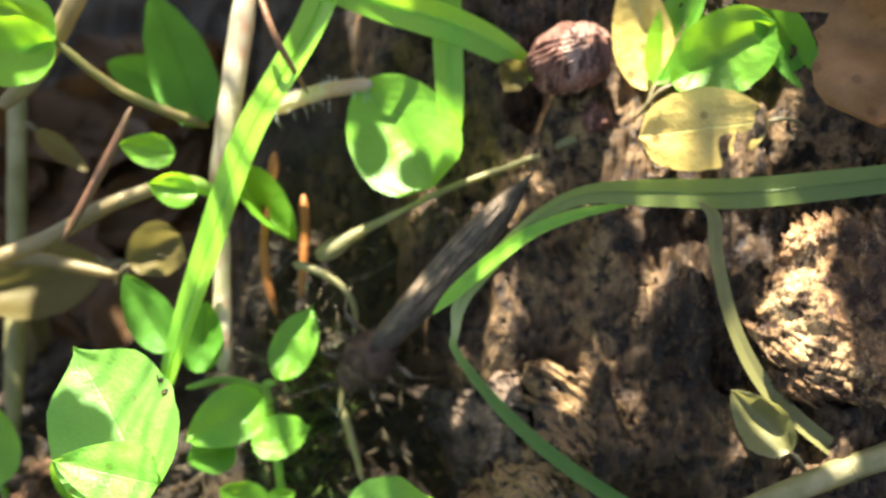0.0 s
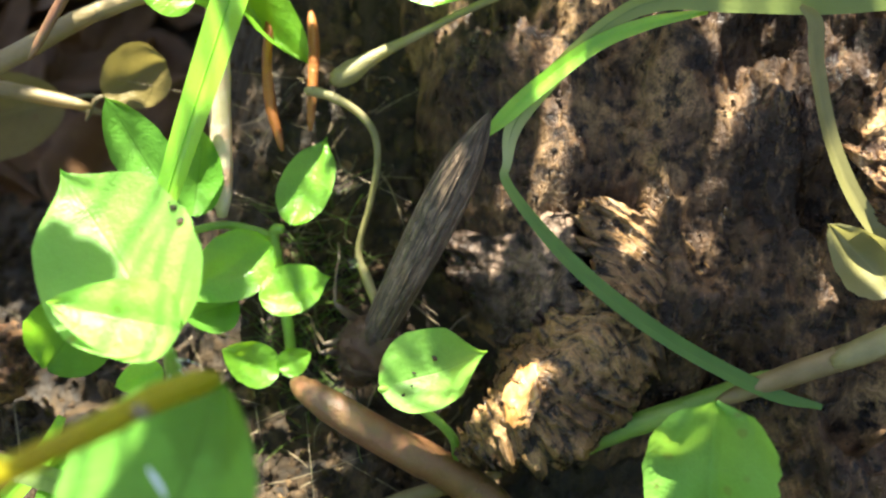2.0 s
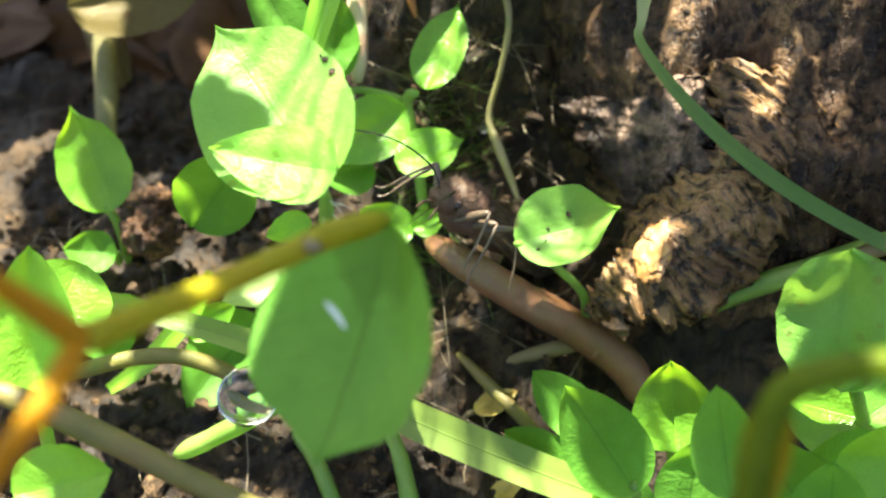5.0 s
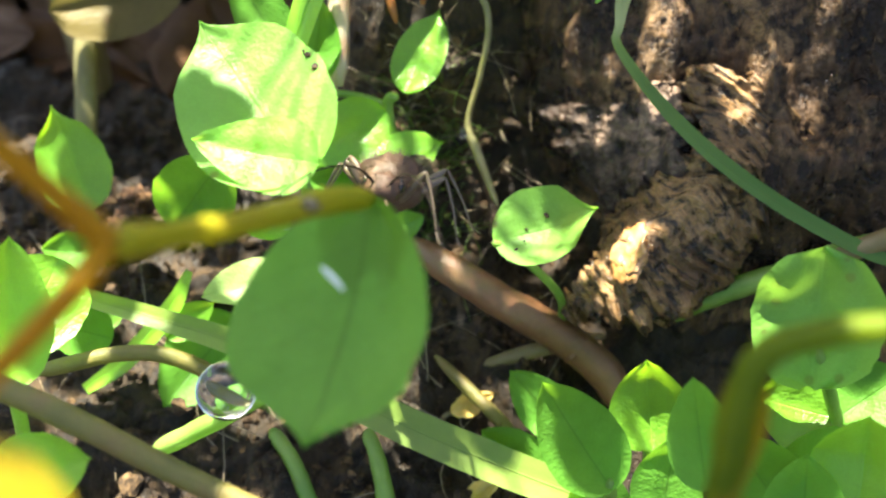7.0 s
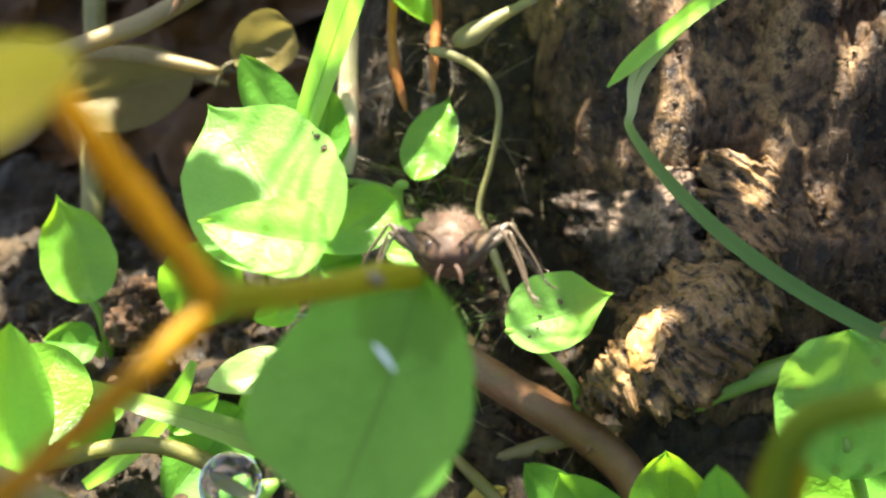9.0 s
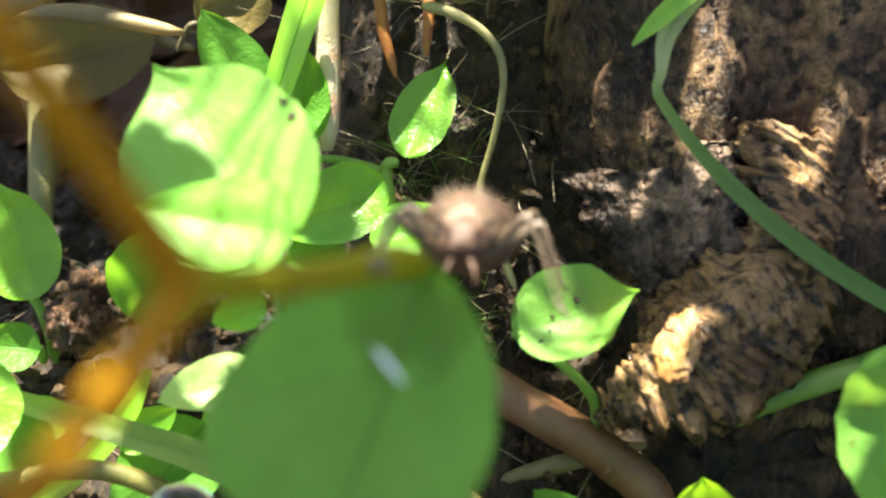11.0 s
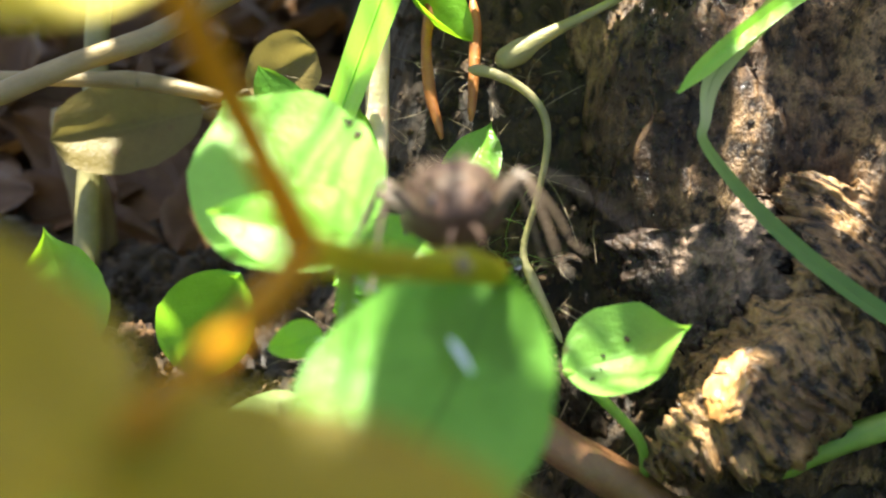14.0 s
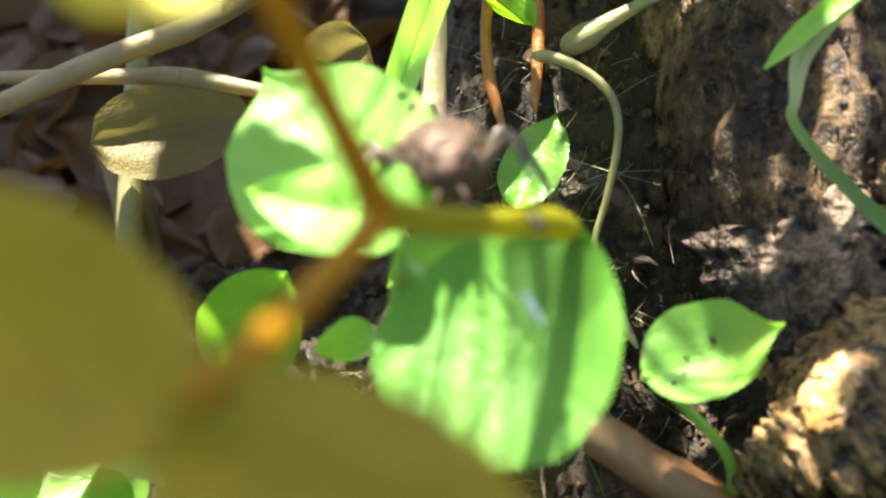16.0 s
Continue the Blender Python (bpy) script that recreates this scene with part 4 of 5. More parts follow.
litter("sunlit yellow dying leaf on the log", (31.35, 17.95, 26.85), (22.90, 17.96, 25.48), 5.6, LEAF_YELLOW, sharp=0.5, fold=0.04, cup=0.1)
litter("pale green leaf resting on the log", (25.30, 21.19, 27.28), (31.99, 23.45, 30.70), 5.63, LEAF, sharp=0.5)
litter("yellow-green leaf behind the seed pod", (24.08, 22.61, 25.53), (22.87, 28.66, 31.60), 4.28, LEAF_YELLOW)
litter("green leaf beside the seed pod", (24.37, 22.35, 26.27), (27.40, 27.97, 32.04), 3.44, LEAF)
litter("dark green leaf in the shade of dead leaves", (31.04, 24.11, 32.08), (34.75, 19.33, 27.81), 3.35, LEAF_DEEP)
litter("large dead brown leaf over the log", (39.37, 20.15, 37.54), (36.77, 13.00, 30.71), 10.22, LEAF_BROWN, sharp=0.4, wave=0.2)
litter("dead reddish leaf resting on the log", (38.52, 20.85, 36.20), (27.53, 20.70, 35.18), 3.48, LEAF_BROWN, wave=0.12)
litter("small pale withered leaf on a stalk", (31.90, -0.40, 15.38), (28.35, 3.26, 17.11), 3.3, BLADE_TAN, cup=0.6, sharp=0.9, wave=0.1)
litter("thin translucent dead leaf in the shade", (-15.14, 18.99, 11.10), (-10.86, 20.32, 13.22), 4.31, LEAF_DRY, sharp=0.4)
litter("dead brown leaf on shaded soil", (-19.04, 22.41, 7.08), (-28.86, 20.53, 5.76), 6.2, LEAF_DRY, sharp=0.5)
litter("dead reddish leaf deep in the shade", (-42.11, 32.09, -9.03), (-24.13, 26.07, -8.66), 6.36, LEAF_DEAD, wave=0.1)
litter("pale yellow withered leaf scrap on the soil", (0.6, -8.6, -1.2), (3.4, -7.3, -0.9), 1.5, LEAF_YELLOW, cup=0.5, wave=0.2)
litter("pale yellow withered leaf scrap on the soil", (1.4, -14.6, -1.3), (3.8, -13.2, -0.8), 1.3, LEAF_YELLOW, cup=0.5, wave=0.2)
litter("dry curled leaf strip", (-22.00, 26.10, 18.82), (-17.73, 23.43, 16.95), 1.70, LEAF_DRY, cup=0.6)


def blob(centre, axes, turn, amount, freq, seed, rings=22, segs=26, ridge=0.0):
    """A lumpy rounded body; ridge: fine furrows along it."""
    made = bmesh.new()
    bmesh.ops.create_uvsphere(made, u_segments=segs, v_segments=rings, radius=1.0)
    m = Euler([radians(v) for v in turn]).to_matrix()
    for v in made.verts:
        p = v.co.copy()
        k = 1 + amount * noise.fractal(p * freq + Vector((seed, 0, 0)), 0.9, 2.1, 3)
        if ridge:
            k += ridge * math.sin(math.atan2(p.y, p.x) * 34 + 2 * noise.noise(p * 3))
        v.co = m @ Vector((p.x * axes[0] * k, p.y * axes[1] * k, p.z * axes[2] * k)) + Vector(centre)
    return made


water, wnt, wb = material("water")
wb.inputs["Base Color"].default_value = (1, 1, 1, 1)
wb.inputs["Roughness"].default_value = 0.0
wb.inputs["IOR"].default_value = 1.333
wb.inputs["Transmission Weight"].default_value = 1.0


# Whitish base colour paints the leaf's highlight.
GLINT, gnt, gb = material("glint_streak")
gb.inputs["Base Color"].default_value = (0.55, 0.62, 0.55, 1)
gb.inputs["Roughness"].default_value = 0.12
gb.inputs["IOR"].default_value = 1.333


# ---- near sprig (sways) ----
SPRIG_AT = (-6.312, -17.348, 31.430)
sprig = root("chickweed_sprig", SPRIG_AT, "forked olive-green chickweed sprig with large drooping leaf", "weed")
part("stem", tube([(-5.48, -23.48, 37.12, 1.12), (-4.96, -21.74, 35.22, 0.96), (-4.05, -19.40, 32.74, 0.89), (-2.89, -16.95, 30.33, 0.95), (-2.03, -15.26, 28.77, 1.09), (-0.76, -13.31, 26.48, 0.98)]), STEM_OLIVE, sprig)
part("stem", tube([(-8.10, -22.09, 44.13, 0.69), (-7.48, -22.56, 42.43, 0.73), (-6.82, -22.71, 40.49, 0.73), (-6.13, -22.97, 38.75, 0.77), (-5.67, -23.20, 37.50, 0.92), (-5.39, -23.36, 36.84, 0.93)]), STEM_ORANGE, sprig)
FORK = Vector((-5.36, -23.31, 36.96))
side_tube = tube([(*(-5.36, -23.31, 36.96), 0.92), (*(-6.07, -26.31, 37.98), 0.74), (*(-6.63, -29.77, 39.68), 0.68), (*(-7.12, -31.96, 40.89), 0.66)])
for v in side_tube.verts:
    v.co -= FORK
side_stem = part("side_stem", side_tube, STEM_ORANGE, None, "orange-brown side stem")
side_stem.parent = sprig
side_stem.location = (FORK - Vector(SPRIG_AT)) * MM
DROOP = (Vector((-4.56, -21.70, 22.34)) - Vector((-0.76, -13.23, 26.53))).cross(Vector((-7.42, -16.98, 23.36)) - Vector((-0.76, -13.23, 26.53)))
DROOP = DROOP if DROOP.dot(EYE - Vector((-4.56, -21.70, 22.34))) > 0 else -DROOP
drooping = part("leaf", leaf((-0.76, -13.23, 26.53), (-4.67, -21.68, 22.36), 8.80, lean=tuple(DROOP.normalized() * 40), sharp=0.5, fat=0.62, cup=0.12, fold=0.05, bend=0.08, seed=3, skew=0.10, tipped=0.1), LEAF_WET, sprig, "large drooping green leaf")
# Thin pale streak in place of a specular glint.
part("droplet", tube([(-2.38, -17.53, 27.82, 0.09), (-2.03, -17.95, 27.62, 0.22), (-1.62, -18.56, 27.38, 0.09)], segs=10), GLINT, sprig, "pale streak painted as a glint on the leaf")
part("leaf", leaf((-7.55, -31.90, 40.34), (-0.98, -34.44, 40.05), 4.65, sharp=0.45, fat=0.40, cup=0.1, seed=5), LEAF_OLIVE, side_stem, "olive-brown leaf on the fork")
part("leaf", leaf((-7.27, -31.83, 40.28), (-14.54, -30.15, 42.71), 5.43, sharp=0.5, fat=0.42, cup=0.1, seed=6), LEAF_OLIVE, side_stem, "olive-brown leaf on the fork")
part("leaf", leaf((-6.53, -23.80, 45.45), (-10.44, -26.36, 45.20), 2.2, sharp=0.5, seed=7), LEAF_GOLD_LIT, sprig, "yellow leaf on the upper stem, sunshine painted in")
part("bud_scar", tube([(-2.30, -16.16, 29.97, 0.24), (-2.08, -16.45, 29.96, 0.57), (-1.83, -16.26, 29.45, 0.20)]), STRAW_DARK, sprig, "dark node scar")


# ---- seed pod, droplet, debris ----
POD = rot_material("furrowed_pod", (0.12, 0.05, 0.035), (0.36, 0.16, 0.11), (0.62, 0.40, 0.30), 0.60, 0.3, (1, 1, 0.3), (0, 40, 0), 2.2)
seed_pod = root("seed_pod", (18.59, 24.30, 26.72), "furrowed red-brown seed pod lying on the log", "seed pod")
part("husk", blob((18.46, 23.88, 27.34), (2.7, 2.3, 3.3), (30, 35, 20), 0.16, 1.2, 4, 40, 120, 0.03), POD, seed_pod)
part("stub", blob((20.31, 20.99, 24.40), (1.2, 1.0, 0.9), (10, 20, 40), 0.4, 2.0, 7), POD, seed_pod, "pale ragged stub of the pod")
part("flap", leaf((15.64, 23.58, 25.30), (13.65, 24.94, 26.25), 2.34, cup=0.8, wave=0.2), LEAF_DRY, seed_pod, "pale dry flap")

CLOD = rot_material("red_soil_clod", (0.04, 0.018, 0.008), (0.13, 0.062, 0.024), (0.26, 0.14, 0.058), 0.64, 0.35, scale=1.8)
clod = root("soil_clod", (-20.93, 2.21, 2.09), "crumbly red-brown clod of soil", "clod")
part("lump", blob((-20.87, 2.39, 3.14), (1.75, 1.6, 2.4), (10, 20, 0), 0.35, 2.2, 9, 30, 36), CLOD, clod)
part("crumb", blob((-20.58, 4.64, 3.80), (1.2, 1.0, 1.4), (40, 10, 0), 0.4, 2.2, 3), CLOD, clod)


def droplet(at, size, label):
    r = root("water_droplet", at, label, "droplet", "droplets")
    part("drop", blob(at, (size, size, size * 0.92), (0, 0, 0), 0.03, 0.8, size, 16, 24), water, r)


droplet((-11.65, -13.35, 10.88), 1.66, "round clear water droplet between the leaves")
droplet((1.32, 8.73, 6.20), 0.38, "tiny clear water droplet on the soil bank")
droplet((-9.08, 21.32, 6.32), 0.25, "tiny clear water droplet on the soil")


def speck(at, size, k):
    r = root("dirt_speck", at, "tiny brown speck of dirt on a leaf", "speck", "specks")
    part("crumb", blob(at, (size, size * 0.7, size * 0.5), (20 * k, 10, 40 * k), 0.5, 2.0, k, 8, 10), CRUMB, r)


for k, (at, size) in enumerate((((-6.95, -0.25, 23.2), 0.20), ((-6.48, -1.10, 23.25), 0.24), ((-7.2, 0.1, 23.13), 0.12), ((6.25, -1.48, 10.75), 0.22), ((5.05, -2.14, 10.25), 0.11), ((4.42, -3.43, 9.98), 0.12), ((4.9, -2.9, 10.1), 0.09))):
    speck(at, size, k)


def crumbs(name, label, mat, count, where, height, sizes, seed):
    """Loose crumbs lying on a surface, all in one mesh."""
    rnd = random.Random(seed)
    one = bmesh.new()
    bmesh.ops.create_icosphere(one, subdivisions=2, radius=1.0)
    one.verts.index_update()
    base = [v.co.copy() for v in one.verts]
    faces = [[v.index for v in fc.verts] for fc in one.faces]
    one.free()
    verts, polys = [], []
    for k in range(count):
        x, y = where(rnd)
        s = rnd.uniform(*sizes) * (2.2 if rnd.random() < 0.06 else 1.0)
        m = Matrix.LocRotScale((x, y, height(x, y) + s * 0.3), Euler((rnd.uniform(0, 6), rnd.uniform(0, 6), rnd.uniform(0, 6))), (s * rnd.uniform(0.6, 1.6), s * rnd.uniform(0.6, 1.1), s * rnd.uniform(0.35, 0.8)))
        polys += [[i + len(verts) for i in fc] for fc in faces]
        verts += [(m @ (v * (1 + 0.5 * noise.noise(v * 1.3 + Vector((k, 0, 0))) + 0.3 * noise.noise(v * 3 + Vector((0, k, 0)))))) * MM for v in base]
    me = bpy.data.meshes.new(name)
    me.from_pydata(verts, [], polys)
    me.materials.append(mat)
    return tagged(new(name, me), label, "debris", kind="stuff")


crumbs("soil_crumbs", "dark damp crumbs of soil and rotten wood", CRUMB, 2600, lambda r: (r.uniform(-34, 10), r.uniform(-16, 26)), soil_relief, (0.10, 0.42), 3)
crumbs("wood_crumbs", "brown wet crumbs of rotten wood on the log", CRUMB, 900, lambda r: (r.uniform(6, 40), r.uniform(-6, 30)), log_relief, (0.07, 0.26), 5)


def fibres(name, label, mat, count, where, height, length, thick, seed, lift=0.6):
    """Fine threads lying or standing on a surface, all in one mesh."""
    rnd = random.Random(seed)
    made = bmesh.new()
    for k in range(count):
        x, y = where(rnd)
        p = Vector((x, y, height(x, y)))
        d = Vector((rnd.gauss(0, 1), rnd.gauss(0, 1), abs(rnd.gauss(0, lift)))).normalized()
        bendv = Vector((rnd.gauss(0, 1), rnd.gauss(0, 1), rnd.gauss(0, 0.6))) * 0.5
        l = rnd.uniform(*length)
        prev = None
        for i in range(6):
            u = i / 5
            q = p + d * l * u + bendv * l * u * u
            r = thick * (1 - 0.6 * u)
            ring = [made.verts.new(q + Vector((math.cos(a) * r, math.sin(a) * r, 0.3 * math.sin(a + 1) * r))) for a in (0, 2.1, 4.2)]
            if prev:
                for j in range(3):
                    made.faces.new((prev[j], prev[(j + 1) % 3], ring[(j + 1) % 3], ring[j]))
            prev = ring
    ob = part(name, made, mat)
    return tagged(ob, label, "debris", kind="stuff")


fibres("root_fibres", "fine pale dry rootlets on the soil bank", FIBRE, 170, lambda r: (r.gauss(-1, 4), r.gauss(13, 5)), soil_relief, (1.5, 5), 0.05, 8)
fibres("litter_fibres", "dry straw fibres scattered on the soil", FIBRE, 100, lambda r: (r.uniform(-32, 8), r.uniform(-16, 12)), soil_relief, (2, 6), 0.065, 9, 0.25)
fibres("moss", "thin green moss threads on the soil bank", MOSS, 260, lambda r: (r.gauss(-1.5, 1.6), r.gauss(8, 3.2)), soil_relief, (1.0, 3.2), 0.07, 10, 1.2)


# ---- unseen weeds added behind the log, above the view, so that their leaves dapple the light ----
def overhang(name, foot, marks, seed, reach):
    """An unseen tall weed rooted behind the log, added to cast shade; marks: spots of ground that its leaves stand in
    the way of the sun for.
    """
    rnd = random.Random(seed)
    r = root(name, foot, "unseen tall weed with broad leaves, added to shade the log", "weed", "tall weeds")
    heads = []
    for x, y, z, size in marks:
        c = Vector((x, y, z)) + SUN * rnd.uniform(*reach)
        heads.append((c, size))
    hub = sum((c for c, s in heads), Vector()) / len(heads) + Vector((0, 14, 8))
    f = Vector(foot)
    part("stem", tube([(*f, 1.8), (*(f * 0.5 + hub * 0.5 + Vector((0, 10, 6))), 1.3), (*hub, 0.8)]), STEM, r)
    for c, size in heads:
        d = Vector((rnd.gauss(0, 1), rnd.gauss(0, 1), rnd.gauss(0, 0.4))).normalized()
        d = (d - SUN * d.dot(SUN) * 0.8).normalized()
        base, tip = c - d * size * 0.62, c + d * size * 0.62
        part("petiole", tube([(*hub, 0.34), (*((hub + base) / 2 + Vector((0, 0, 3))), 0.28), (*base, 0.26)]), STEM, r)
        nrm = SUN + Vector((rnd.gauss(0, 0.3), rnd.gauss(0, 0.3), rnd.gauss(0, 0.3)))
        part("leaf", leaf(base, tip, size * 0.95, lean=tuple(nrm * 9), sharp=0.6, seed=rnd.random() * 9), LEAF_THICK, r)


LIT = [(*(-1.28, 10.85, 11.81), 2.4), (*(-2.17, 5.05, 7.74), 2.2), (*(5.9, -2.8, 10.9), 3.3), (*(-24.72, 6.34, 6.35), 3.2), (*(-9.28, 0.34, 20.01), 4.0), (*(-3.65, 19.62, 17.03), 2.0), (*(-3.93, 19.61, 24.35), 2.5), (*(6.78, 21.53, 22.95), 2.5), (*(11.95, -11.25, 6.40), 2.2), (-12.2, -5.4, 9.0, 1.9)]
LIT += [(*(20.10, -9.60, 14.88), 2.5), (14.9, 7.6, 12.3, 1.5), (7.7, 9.5, 6.3, 1.25), (11.5, -2.6, 8.7, 1.8), (-5.2, 27, 26.5, 2.0), (-9.6, 18.8, 20.5, 2.2), (-4.4, -10.6, 19.2, 3.0), (32.3, 8.6, 24.9, 1.7), (31.0, 4.9, 21.4, 1.6), (33.2, 5.4, 22.4, 1.8), (*(27.01, 18.38, 26.23), 4.5), (*(29.02, 22.49, 29.11), 4.0), (*(18.12, 24.76, 28.87), 3.5), (*(12.61, 19.02, 20.27), 1.5), (11.2, 8.4, 9.6, 0.9)]
LIT += [(*(18.23, 6.94, 13.64), 1.3), (*(21.89, 6.40, 14.18), 0.9), (33.9, 2.0, 19.4, 1.9), (9, 19, 17, 0.8), (-4, 21.5, 25.5, 2.6), (-13.5, 19, 18.8, 1.8), (-6, 23, 23, 2.2), (-5.3, 16.9, 22, 2.0), (-2, 22.5, 26.6, 2.4)]


def across(q):
    """A place as the sun sees it."""
    return q - SUN * q.dot(SUN)


shade = []
rnd = random.Random(21)
for i in range(10):
    for j in range(12):
        x, y = 4 + i * 4.3 + rnd.uniform(-0.8, 0.8), -12 + j * 4.2 + rnd.uniform(-0.8, 0.8)
        z = max(log_height(x, y), 0)
        p = Vector((x, y, z))
        gap = min((across(p) - across(Vector(q[:3]))).length - q[3] for q in LIT)
        if gap > 0.7:
            shade.append((x, y, z, min(6.5, 1.4 + gap / 0.6)))
shade += [(-20, 17, 0, 9), (-30, 13, -2, 9), (-14, 23, 0, 8), (-8, 16, 9, 6), (-16, 6, 0, 4), (-6, 3, 2, 3.5), (-24, -4, 0, 5), (-20, -8, 0, 4), (-14, -10, -1, 3), (-19, 1, 1, 3.5), (-28, -10, 0, 6), (-8, -6, 0, 3.5), (-2, -8, 0, 3.5), (-12, 3, 0, 4), (3, -11, -1, 3), (-22, 6, 0, 4), (-30, 0, 0, 6), (0, 18, 12, 5), (2, 7, 4, 5), (*(10.15, 15.20, 16.68), 6), (*(6.31, 8.62, 11.16), 5)]
kept = []
for x, y, z, size in shade:
    gap = min((across(Vector((x, y, z))) - across(Vector(q[:3]))).length - q[3] for q in LIT)
    if gap > 0.8:
        kept.append((x, y, z, min(size, 1.2 + gap / 0.6)))
shade = kept
deep = [q for q in [(-58 + 11 * i + rnd.uniform(-3, 3), 24 + 10 * j + rnd.uniform(-3, 3), -9, 15) for i in range(6) for j in range(9)] if min((across(Vector(q[:3])) - across(Vector(l[:3]))).length - l[3] for l in LIT) > 5.5]
close = [(-3.8, -20.2, 29, 9), (-4.6, -18.6, 28, 8.5), (-2.6, -17.0, 24.8, 6), (-1.5, -18.5, 30, 8), (-13.2, -2.0, 21.6, 3.4), (-12.0, -4.0, 21.6, 3.2), (-11.0, -2.2, 21.6, 2.6), (*(0.1, 13.1, 13.4), 1.1), (*(-0.3, 5.5, 8.2), 1.3), (*(-23.59, 5.26, 5.60), 3.6)]
close += [(*(8.16, -14.21, 7.99), 3.4), (*(-22.17, -10.86, 14.45), 3.5), (*(-26.82, 55.67, 2.91), 16), (*(-30.81, 44.24, 4.06), 14), (*(0.48, 41.27, 15.71), 8), (*(-11.29, 31.64, 20.87), 5.0), (*(-11.24, -25.04, 35.20), 7.5), (*(-9.17, -26.67, 34.06), 7)]
close += [(*(-5.97, -31.42, 40.81), 9), (*(-8.78, -30.39, 41.53), 7), (*(9.23, -27.53, 35.29), 8), (*(21.28, -15.18, 10.06), 7), (-15.5, 2.0, 8.5, 5), (-13.6, -19.4, 15.4, 6), (-18.5, -17.9, 17.3, 5), (17.5, -18.5, 11, 6), (12.8, -17.5, 14.8, 4), (21.8, -17.5, 12, 5), (14.0, -6.2, 6.0, 4), (-1.5, -28, 35, 6), (-1, -35, 42, 6), (-4.2, -26.6, 33.6, 5), (-2, -30.6, 44.3, 5), (-2.2, -32.1, 40.4, 5), (-25.8, 15.3, 14.9, 6), (-32, 14.3, 12.4, 8), (-20, 17.2, 16.2, 4), (-13, -9.4, 4.5, 4), (-18, -8.6, 6, 3.4)]
for spot, rim in (((11.5, -3.0, 9.1), 3.7), ((7.7, 9.5, 6.3), 3.2)):
    a = SUN.orthogonal().normalized()
    close += [(*(Vector(spot) + (a * math.cos(k * 1.047) + SUN.cross(a) * math.sin(k * 1.047)) * rim), 2.7) for k in range(6)]
shade.sort()
step = len(shade) // 4 + 1
for k in range(4):
    overhang("shade_weed", (-10 + 22 * k, 130 + 6 * (k % 2), 10 if k < 1 else 40), shade[k * step:(k + 1) * step], 30 + k, (85, 125))
overhang("shade_weed", (-70, 120, 0), deep, 41, (70, 110))
overhang("shade_weed", (-45, 90, 0), close, 42, (75, 95))


def leaf_litter(count, seed):
    """Fallen leaves strewn over the low ground behind the weeds, in one mesh."""
    rnd = random.Random(seed)
    verts, polys, uvs = [], [], []
    for k in range(count):
        x, y = rnd.uniform(-58, -14), rnd.uniform(31, 70)
        z = soil_height(x, y) + rnd.uniform(0.8, 4.0)
        d = Vector((rnd.gauss(0, 1), rnd.gauss(0, 1), rnd.gauss(0, 0.25))).normalized()
        c = Vector((x, y, z))
        l = rnd.uniform(4, 9)
        one = leaf(c - d * l, c + d * l, l * rnd.uniform(0.8, 1.3), lean=(rnd.gauss(0, 1), rnd.gauss(0, 1), 3), wave=0.12, seed=k * 1.3, cup=rnd.uniform(-0.3, 0.5))
        one.verts.index_update()
        n0 = len(verts)
        verts += [v.co * MM for v in one.verts]
        lay = one.loops.layers.uv[0]
        for fc in one.faces:
            polys.append([v.index + n0 for v in fc.verts])
            uvs += [tuple(lp[lay].uv) for lp in fc.loops]
        one.free()
    me = bpy.data.meshes.new("leaf_litter")
    me.from_pydata(verts, [], polys)
    lay = me.uv_layers.new(name="UVMap")
    for lp, uv in zip(lay.data, uvs):
        lp.uv = uv
    for fc in me.polygons:
        fc.use_smooth = True
    me.materials.append(LEAF_DEAD)
    return tagged(new("leaf_litter", me), "dead brown leaves strewn on the shaded soil", "leaf litter", kind="stuff")


leaf_litter(90, 12)


